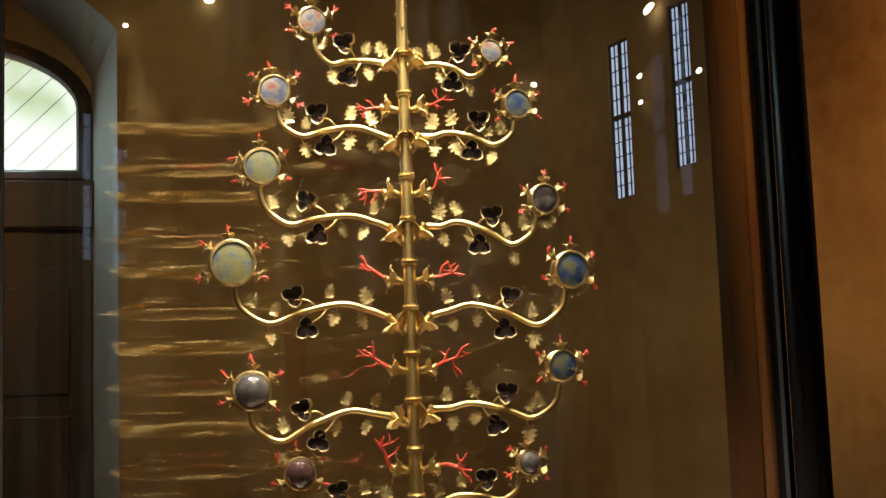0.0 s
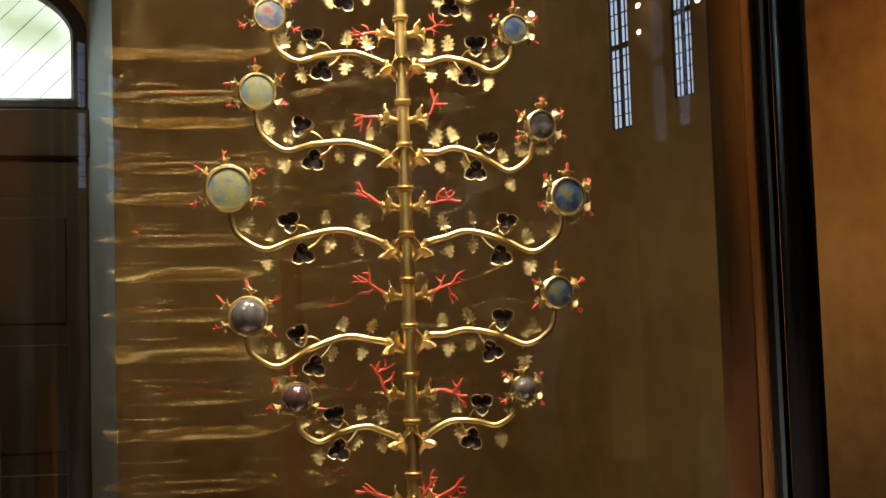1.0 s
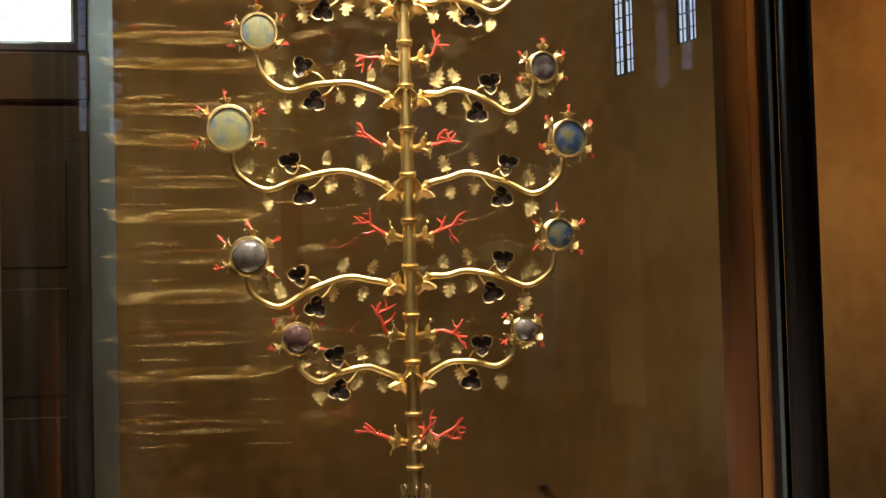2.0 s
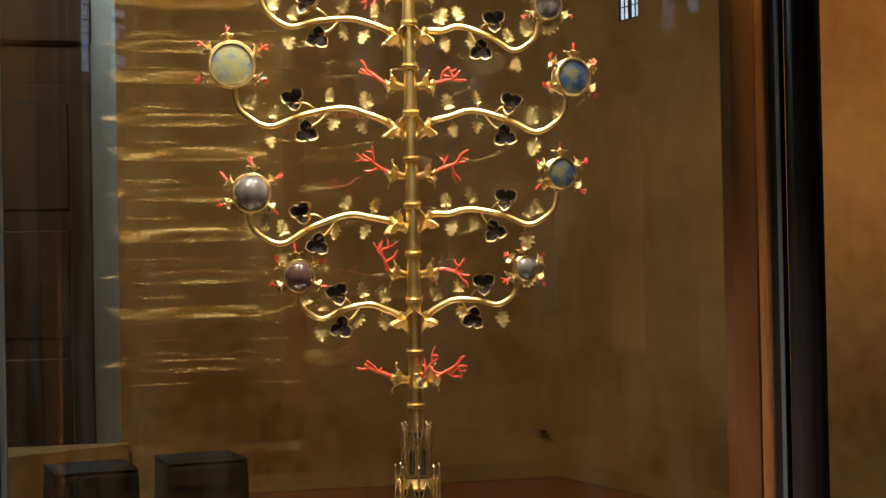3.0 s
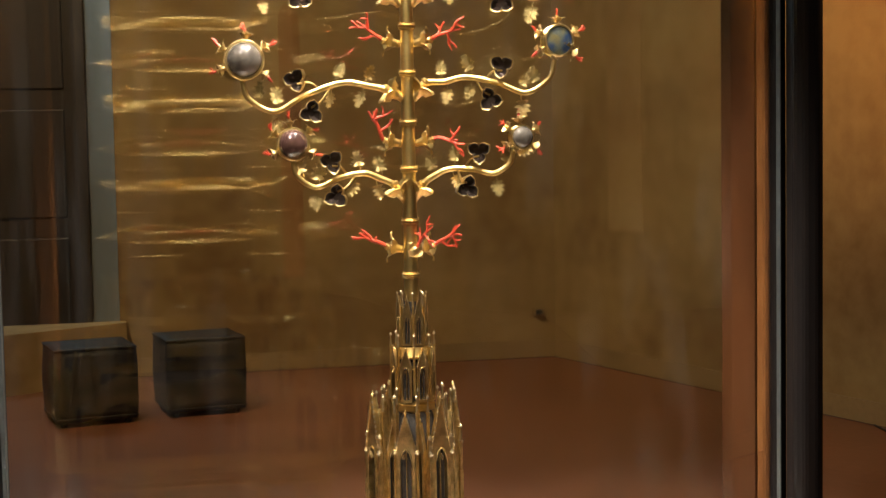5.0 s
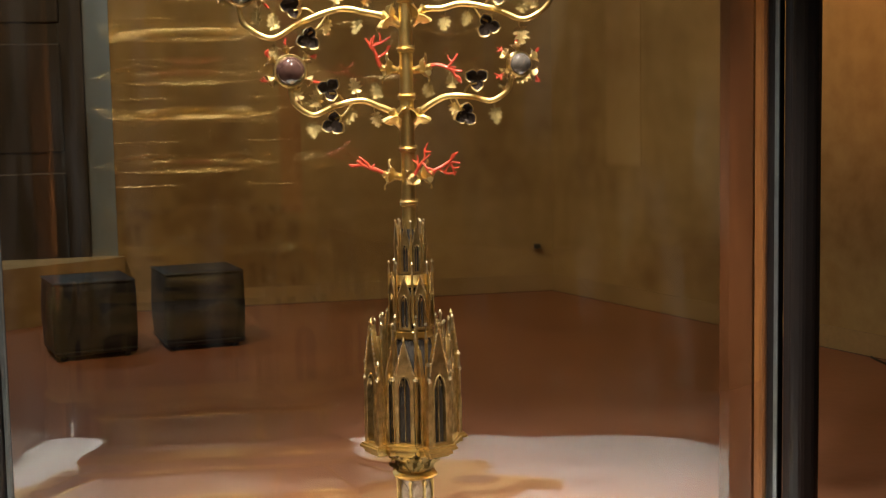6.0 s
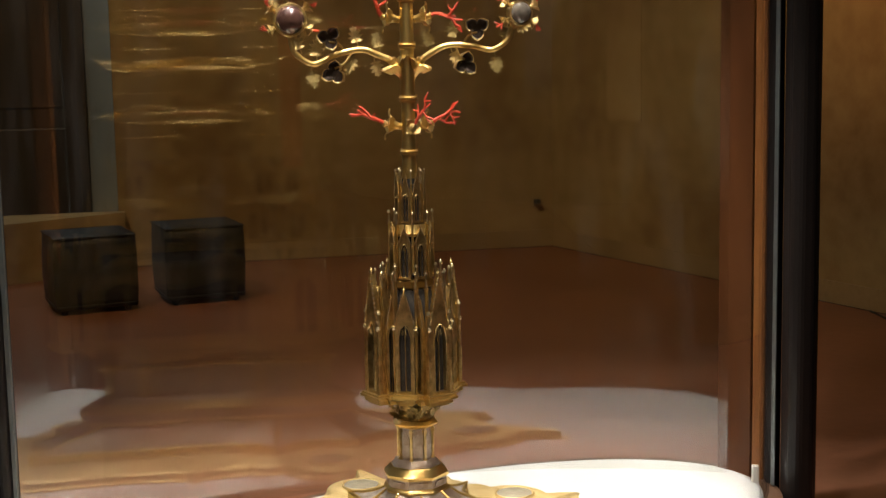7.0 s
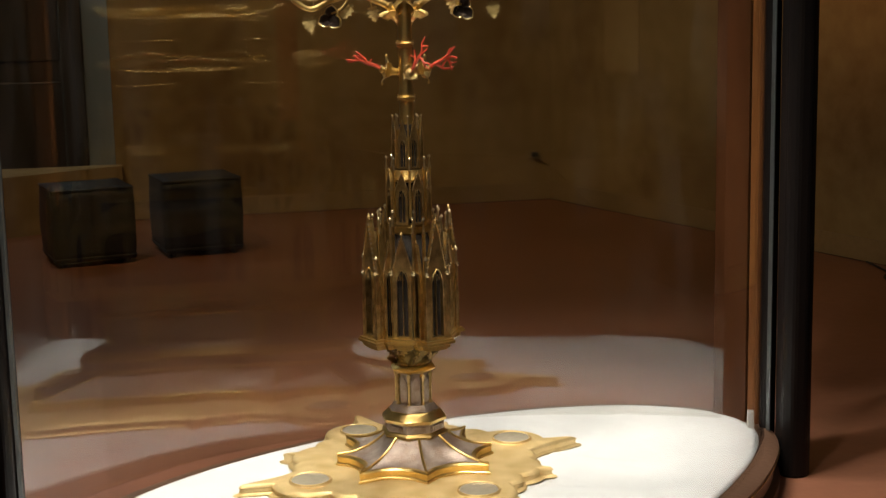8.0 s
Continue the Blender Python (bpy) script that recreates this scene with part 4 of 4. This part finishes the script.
def foot():
    plate = Mesh()
    n = 288
    steps = [(1.0, 0.0), (1.014, 0.004), (1.0, 0.009), (0.978, 0.011), (0.972, 0.021), (0.984, 0.024), (0.970, 0.030), (0.950, 0.033), (0.93, 0.0335)]
    vs = []
    for s, z in steps:
        vs += [(x * s, y * s, z + CLOTH_Z + 0.003) for x, y in radial(plate_radius, n)]
    fs = [(j * n + i, j * n + (i + 1) % n, (j + 1) * n + (i + 1) % n, (j + 1) * n + i) for j in range(len(steps) - 1) for i in range(n)]
    k = (len(steps) - 1) * n
    vs.append((0, 0, CLOTH_Z + 0.038))
    fs += [(k + i, k + (i + 1) % n, len(vs) - 1) for i in range(n)]
    plate.add(vs, fs)
    p = tpart("foot_plate", plate, GOLD_PLATE, None, "broad lobed gilt foot plate")
    for k in range(4):
        a = PLATE_TURN + k * math.pi / 2
        c = Matrix.Translation((0.335 * math.cos(a), 0.335 * math.sin(a), CLOTH_Z + 0.034))
        r = tpart("roundel", Mesh().lathe([(0.060, 0.0), (0.062, 0.004), (0.059, 0.005), (0.058, 0.010), (0.0565, 0.0115), (0.054, 0.010), (0.053, 0.007)], 36), GOLD_PLATE, p, "", c)
        tpart("crystal", Mesh().lathe([(0.0535, 0.006), (0.052, 0.009), (0.030, 0.011), (0.002, 0.0115)], 32), RUNDEL, p, "pale crystal disc", c)

    def star(a):
        b = ((a - radians(10)) % (math.pi / 4)) / (math.pi / 4)
        long = int(((a - radians(10)) % (2 * math.pi)) / (math.pi / 4) + 0.5) % 2
        tip = math.exp(-(min(b, 1 - b) / 0.17) ** 1.3)
        return 0.168 + 0.010 * math.sin(math.pi * b) + (0.085 if long else 0.055) * tip

    s = Mesh()
    n = 144
    out = radial(star, n)
    ring = [(0.083 * math.cos(2 * math.pi * i / n), 0.083 * math.sin(2 * math.pi * i / n)) for i in range(n)]
    z0, z1 = CLOTH_Z + 0.036, 0.262
    rows = [(1.02, z0), (1.03, z0 + 0.006), (1.0, z0 + 0.009), (1.0, z0 + 0.022), (1.015, z0 + 0.026), (0.985, z0 + 0.031)]
    vs = [(x * k, y * k, z) for k, z in rows for x, y in out]
    for t in (0.9, 0.75, 0.6, 0.45, 0.3, 0.15, 0.0):
        vs += [(rx + (ox * 0.985 - rx) * t, ry + (oy * 0.985 - ry) * t, z0 + 0.031 + (z1 - z0 - 0.031) * (1 - t) ** 2.2) for (ox, oy), (rx, ry) in zip(out, ring)]
    fs = [(j * n + i, j * n + (i + 1) % n, (j + 1) * n + (i + 1) % n, (j + 1) * n + i) for j in range(len(rows) + 6) for i in range(n)]
    s.add(vs, fs)
    s.m = [0 if i < n * len(rows) else 1 for i in range(len(fs))]
    f = tpart("star_foot", s, [GOLD, SILVER], None, "star-shaped foot with silvery enamel panels")
    for k in range(8):
        a = radians(10) + k * math.pi / 4
        pts = []
        for t in (1.0, 0.8, 0.6, 0.4, 0.2, 0.0):
            r = 0.083 + (star(a) - 0.083) * t
            pts.append((r * math.cos(a), r * math.sin(a), z0 + 0.033 + (z1 - z0 - 0.031) * (1 - t) ** 2.2))
        tpart("rib", Mesh().tube(spline(pts, 3), 0.004, 6), GOLD, f)
    eighth = radians(22.5 + 10)
    nod = tpart("nodus", Mesh().lathe([(0.080, 0.256), (0.092, 0.260), (0.096, 0.266), (0.092, 0.273), (0.088, 0.275)], 8, 0, None, eighth), GOLD, None, "eight-sided gilt and silver knop")
    tpart("band", Mesh().lathe([(0.087, 0.274), (0.086, 0.300)], 8, 0, None, eighth), SILVER, nod, "engraved silver band")
    tpart("ledge", Mesh().lathe([(0.086, 0.299), (0.094, 0.302), (0.094, 0.310), (0.078, 0.326), (0.075, 0.332)], 8, 0, None, eighth), GOLD, nod)
    tpart("shoulder", Mesh().lathe([(0.074, 0.331), (0.066, 0.337), (0.058, 0.350)], 8, 0, None, eighth), SILVER, nod)
    for k in range(8):
        a = radians(10) + k * math.pi / 4
        q = Mesh().box(-0.020, 0.020, -0.002, 0.002, 0.280, 0.294)
        tpart("engraved_plaque", q, SILVER, nod, "", pose(0.081 * math.cos(a), 0.081 * math.sin(a), 0, 0, 0, math.degrees(a) + 90), smooth=False)
    stem = tpart("stem", Mesh().lathe([(0.046, 0.345), (0.046, 0.446)], 8, 0, None, eighth), SILVER, None, "eight-sided stem with enamel niches")
    for k in range(8):
        a = eighth + k * math.pi / 4
        tpart("pilaster", Mesh().box(-0.003, 0.003, -0.0035, 0.0035, 0.347, 0.440).box(-0.005, 0.005, -0.005, 0.005, 0.347, 0.354).box(-0.005, 0.005, -0.005, 0.005, 0.428, 0.436), GOLD_OLD, stem, "", pose(0.050 * math.cos(a), 0.050 * math.sin(a), 0, 0, 0, math.degrees(a)), smooth=False)
        a = radians(10) + k * math.pi / 4
        niche = [(-0.012, 0.36), (0.012, 0.36), (0.012, 0.41), (0.0, 0.428), (-0.012, 0.41)]
        g = Mesh().add([(x, -0.002, z) for x, z in niche] + [(x, 0.002, z) for x, z in niche], [(4, 3, 2, 1, 0), (5, 6, 7, 8, 9)] + [(i, (i + 1) % 5, 5 + (i + 1) % 5, 5 + i) for i in range(5)])
        tpart("niche", g, SILVER, stem, "", pose(0.044 * math.cos(a), 0.044 * math.sin(a), 0, 0, 0, math.degrees(a) + 90), smooth=False)
    tpart("stem_ring", Mesh().lathe([(0.050, 0.440), (0.062, 0.446), (0.066, 0.452), (0.060, 0.458), (0.052, 0.462)], 8, 0, None, eighth), GOLD, None)


RUNDEL = material("pale_crystal_disc", (0.42, 0.38, 0.29), 0.18, 0.0, 0.7, 60, 0.05, 200, (0.30, 0.26, 0.19), 0.6)
foot()


# ---- the gothic shrine under the trunk ----
def lancet_bay(w, z0, z1, zt, depth, slot_dark=1):
    """A wall bay with a two-light pointed window cut deep into it and a steep crocketed gable. Local -y is outward."""
    g = Mesh()
    h = w / 2
    o = w * 0.33
    zo = z1 - w * 0.60
    head = [(o * math.cos(t) ** 0.8, zo + w * 0.62 * math.sin(t)) for t in (math.pi / 2 * i / 5 for i in range(6))]
    hole = [(-o, z0 + w * 0.18), (o, z0 + w * 0.18)] + head + [(-x, z) for x, z in head[-2::-1]]
    data = sheet([(-h, z0), (h, z0), (h, z1), (0, zt), (-h, z1)], [hole], depth)
    k = len(g.v)
    g.v += [(v.co.x, v.co.y - depth, v.co.z) for v in data.vertices]
    g.f += [tuple(i + k for i in p.vertices) for p in data.polygons]
    g.m += [0] * len(data.polygons)
    bpy.data.meshes.remove(data)
    # dark backing sheet, its colour stands in for shade within the window
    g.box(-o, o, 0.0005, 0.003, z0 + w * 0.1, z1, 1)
    g.box(-w * 0.022, w * 0.022, -depth * 0.6, -depth * 0.2, z0 + w * 0.18, zo + w * 0.5)
    for s in (-1, 1):
        g.tube([(s * o * 0.98, -depth * 1.05, z0 + w * 0.18), (s * o * 0.98, -depth * 1.05, zo), (s * o * 0.62, -depth * 1.05, zo + w * 0.42), (0, -depth * 1.05, zo + w * 0.66)], w * 0.030, 5)
        g.tube([(s * h, -depth, z1), (0, -depth, zt)], w * 0.045, 5)
        for j in range(10):
            t = (j + 0.5) / 10.5
            g.ball((s * (h * (1 - t) + w * 0.035), -depth, z1 + (zt - z1) * t), w * 0.064, 2, 5, 1.2)
    for q in (0.34, 0.58, 0.82):
        g.tube([(-o * q, -depth * 1.05, zo + w * 0.10), (-o * (q - 0.34), -depth * 1.05, zo + w * 0.40), (o * (0.68 - q), -depth * 1.05, zo + w * 0.10)], w * 0.016, 4)
    g.lathe([(w * 0.03, 0), (w * 0.05, w * 0.1), (w * 0.09, w * 0.18), (w * 0.02, w * 0.34)], 6, 0, pose(0, -depth * 0.7, zt - w * 0.03))
    return g


def pinnacle(r, z0, z1, z2):
    """A square shaft with a set-off, a ball at its shoulder and a spired top."""
    g = Mesh()
    zm = z0 + (z1 - z0) * 0.55
    g.box(-r, r, -r, r, z0, zm).box(-r * 1.25, r * 1.25, -r * 1.25, r * 1.25, zm, zm + r * 0.5).box(-r * 0.8, r * 0.8, -r * 0.8, r * 0.8, zm + r * 0.5, z1)
    g.box(-r * 1.2, r * 1.2, -r * 1.2, r * 1.2, z1, z1 + r * 0.6)
    top = z1 + r * 0.6
    g.lathe([(r * 1.1, top), (r * 0.40, z2 - r * 2.8), (r * 1.40, z2 - r * 2.3), (r * 1.15, z2 - r * 1.5), (r * 0.1, z2)], 6, 1)
    for j in range(4):
        a = math.pi / 2 * j
        g.ball((r * 0.9 * math.cos(a), r * 0.9 * math.sin(a), top + r), r * 0.3, 0, 5)
    return g


def shaft(w, r, z0, z1, slot=0):
    return Mesh().tube([(w, 0, z0), (w, 0, z1)], r, 6, slot)


def shrine():
    s = tpart("shrine", Mesh().lathe([(0.050, 0.53), (0.070, 0.545), (0.070, 0.74), (0.052, 0.83), (0.044, 0.85)], 12), SHRINE_SHADE, None, "gothic shrine with gabled windows and pinnacles")
    rnd = random.Random(5)
    for k in range(26):
        a = 2 * math.pi * k / 26
        z = 0.474 + 0.018 * (k % 3)
        r = 0.050 + 0.009 * (k % 3)
        at = Matrix.Translation((r * math.cos(a), r * math.sin(a), z)) @ pose(0, 0, 0, 0, 0, math.degrees(a) + 90) @ pose(0, 0, 0, rnd.uniform(20, 60), rnd.uniform(-50, 50), 0)
        tpart("leaf", LEAF, None, s, "", at @ Matrix.Diagonal((0.034, 0.034, 0.034, 1)))
    tpart("bracket", Mesh().lathe([(0.045, 0.458), (0.052, 0.47), (0.044, 0.49), (0.064, 0.53)], 12), GOLD_OLD, s)
    front = data_of("bay", lancet_bay(0.060, 0.552, 0.750, 0.886, 0.016), [GOLD_OLD, SHRINE_SHADE, PEARL])
    flank = data_of("bay", lancet_bay(0.038, 0.552, 0.742, 0.818, 0.010), [GOLD_OLD, SHRINE_SHADE, PEARL])
    recess = data_of("bay", lancet_bay(0.052, 0.552, 0.746, 0.838, 0.014), [GOLD_OLD, SHRINE_SHADE, PEARL])

    def moulded(half, deep):
        g = Mesh()
        for zz, e, h in ((0.522, -0.006, 0.006), (0.528, 0.001, 0.008), (0.536, -0.002, 0.005), (0.541, 0.011, 0.007), (0.548, 0.007, 0.006)):
            g.box(-half - e, half + e, -0.018 - e, deep, zz, zz + h)
        return data_of("ledge", g, [GOLD])

    ledge, flank_ledge, recess_ledge = moulded(0.036, 0.05), moulded(0.016, 0.03), moulded(0.026, 0.04)
    small = data_of("bay", lancet_bay(0.034, 0.866, 0.962, 1.008, 0.010), [GOLD_OLD, SHRINE_SHADE, PEARL])
    tiny = data_of("bay", lancet_bay(0.025, 1.020, 1.098, 1.150, 0.008), [GOLD_OLD, SHRINE_SHADE, PEARL])
    p_big = data_of("pinnacle", pinnacle(0.0042, 0.552, 0.846, 0.896), [GOLD_OLD, PEARL])
    p_tall = data_of("pinnacle", pinnacle(0.0040, 0.60, 0.862, 0.912), [GOLD_OLD, PEARL])
    p_but = data_of("buttress", pinnacle(0.0052, 0.548, 0.735, 0.79), [GOLD_OLD, PEARL])
    p_mid = data_of("pinnacle", pinnacle(0.0040, 0.60, 0.842, 0.895), [GOLD_OLD, PEARL])
    p_sml = data_of("pinnacle", pinnacle(0.0036, 0.885, 1.015, 1.055), [GOLD, PEARL])
    p_tny = data_of("pinnacle", pinnacle(0.0028, 1.018, 1.125, 1.168), [GOLD, PEARL])
    knob = data_of("knob", Mesh().ball((0, 0, 0.738), 0.0070, 0, 8), [PEARL])
    colonnette = data_of("colonnette", shaft(0, 0.0022, 0.556, 0.735).lathe([(0.004, 0.733), (0.005, 0.737), (0.003, 0.741)], 8).lathe([(0.004, 0.555), (0.004, 0.560), (0.003, 0.563)], 8), [GOLD])
    # four projecting chapels with windowed sides, and four lower bays set back between them
    for k in range(4):
        a = radians(-56 + 90 * k)
        at = pose(0.120 * math.cos(a), 0.120 * math.sin(a), 0, 0, 0, math.degrees(a) + 90)
        tpart("bay", front, None, s, "", at)
        tpart("ledge", ledge, None, s, "", at, smooth=False)
        for side in (-1, 1):
            tpart("bay", flank, None, s, "", at @ pose(side * 0.032, 0.026, 0, 0, 0, 90 * side))
            tpart("ledge", flank_ledge, None, s, "", at @ pose(side * 0.032, 0.026, 0, 0, 0, 90 * side), smooth=False)
            corner_at = at @ Matrix.Translation((side * 0.033, -0.012, 0))
            tpart("buttress", p_but, None, s, "", corner_at)
            tpart("knob", knob, None, s, "", corner_at @ Matrix.Translation((0, -0.003, 0)))
            tpart("pinnacle", p_big, None, s, "", at @ Matrix.Translation((side * 0.028, 0.004, 0)))
            tpart("pinnacle", p_tall, None, s, "", at @ Matrix.Translation((side * 0.032, 0.046, 0)))
        a += math.pi / 4
        at = pose(0.094 * math.cos(a), 0.094 * math.sin(a), 0, 0, 0, math.degrees(a) + 90)
        tpart("bay", recess, None, s, "", at)
        tpart("ledge", recess_ledge, None, s, "", at, smooth=False)
        for side in (-1, 1):
            corner_at = at @ Matrix.Translation((side * 0.031, -0.010, 0))
            tpart("colonnette", colonnette, None, s, "", corner_at)
            tpart("knob", knob, None, s, "", corner_at)
            tpart("pinnacle", p_mid, None, s, "", at @ Matrix.Translation((side * 0.031, -0.004, 0)))
    for k in range(8):
        a = radians(-90 - 17 + 45 * k)
        out = lambda r, da=0.0: (r * math.cos(a + da), r * math.sin(a + da), 0, 0, 0, math.degrees(a + da) + 90)
        tpart("bay", small, None, s, "", pose(*out(0.050)))
        tpart("pinnacle", p_sml, None, s, "", pose(*out(0.060, math.pi / 8)))
        tpart("bay", tiny, None, s, "", pose(*out(0.034)))
        tpart("pinnacle", p_tny, None, s, "", pose(*out(0.040, math.pi / 8)))
    # solid core, coloured dark as the shade behind the upper windows
    tpart("core", Mesh().lathe([(0.040, 0.860), (0.038, 0.99), (0.026, 1.02), (0.022, 1.14)], 16), SHRINE_SHADE, s, "core coloured near black for the shade behind the small windows")
    tpart("tier_ring", Mesh().lathe([(0.040, 0.834), (0.052, 0.837), (0.058, 0.842), (0.059, 0.858), (0.054, 0.863), (0.040, 0.868)], 8), GOLD, s, "bright gilt ring")
    tpart("tier_ring", Mesh().lathe([(0.034, 0.980), (0.050, 0.984), (0.052, 0.990), (0.045, 1.008), (0.043, 1.016), (0.028, 1.019)], 24), GOLD, s, "bright gilt ring")


shrine()
# where the imitated lamp reflections sit on the walls
for f, x, z, w in ((BACK, 0.10, 4.25, 0.024), (BACK, 2.51, 4.84, 0.04), (BACK, 3.10, 4.63, 0.02), (RIGHT, 1.306, 4.02, 0.022), (RIGHT, 1.939, 3.906, 0.022), (RIGHT, 1.304, 3.841, 0.018), (RIGHT, 1.447, 4.452, 0.05)):
    lamp_reflection(f, x, z, w)

# small fittings by the room's corner
socket = empty("wall_socket", BACK @ pose(0.13, -0.004, 0.34))
part("plate", Mesh().box(-0.045, 0.045, -0.008, 0.002, -0.03, 0.03), SKIRT, socket, smooth=False, bevel=0.003)
part("plug", Mesh().box(-0.022, 0.022, -0.045, -0.008, -0.018, 0.018), CABLE, socket, "black plug", smooth=False, bevel=0.005)
tagged(socket, "low wall socket with a black plug in it", "socket")
wall_label = part("wall_label", Mesh().box(-0.04, 0.04, -0.004, 0.002, -0.012, 0.012), SKIRT, None, at=BACK @ pose(0.30, -0.001, 0.47), smooth=False)
tagged(wall_label, "small faded label fixed low on the plaster wall", "label")
a, b, c, d = BACK @ Vector((0.13, -0.05, 0.33)), BACK @ Vector((0.02, -0.03, 0.26)), RIGHT @ Vector((0.25, -0.02, 0.16)), RIGHT @ Vector((0.62, -0.03, 0.012))
wire = part("socket_cable", Mesh().tube(spline([a, b, c, d], 6), 0.003, 6), SKIRT)
tagged(wire, "thin pale cable running down from the wall socket", "cable")
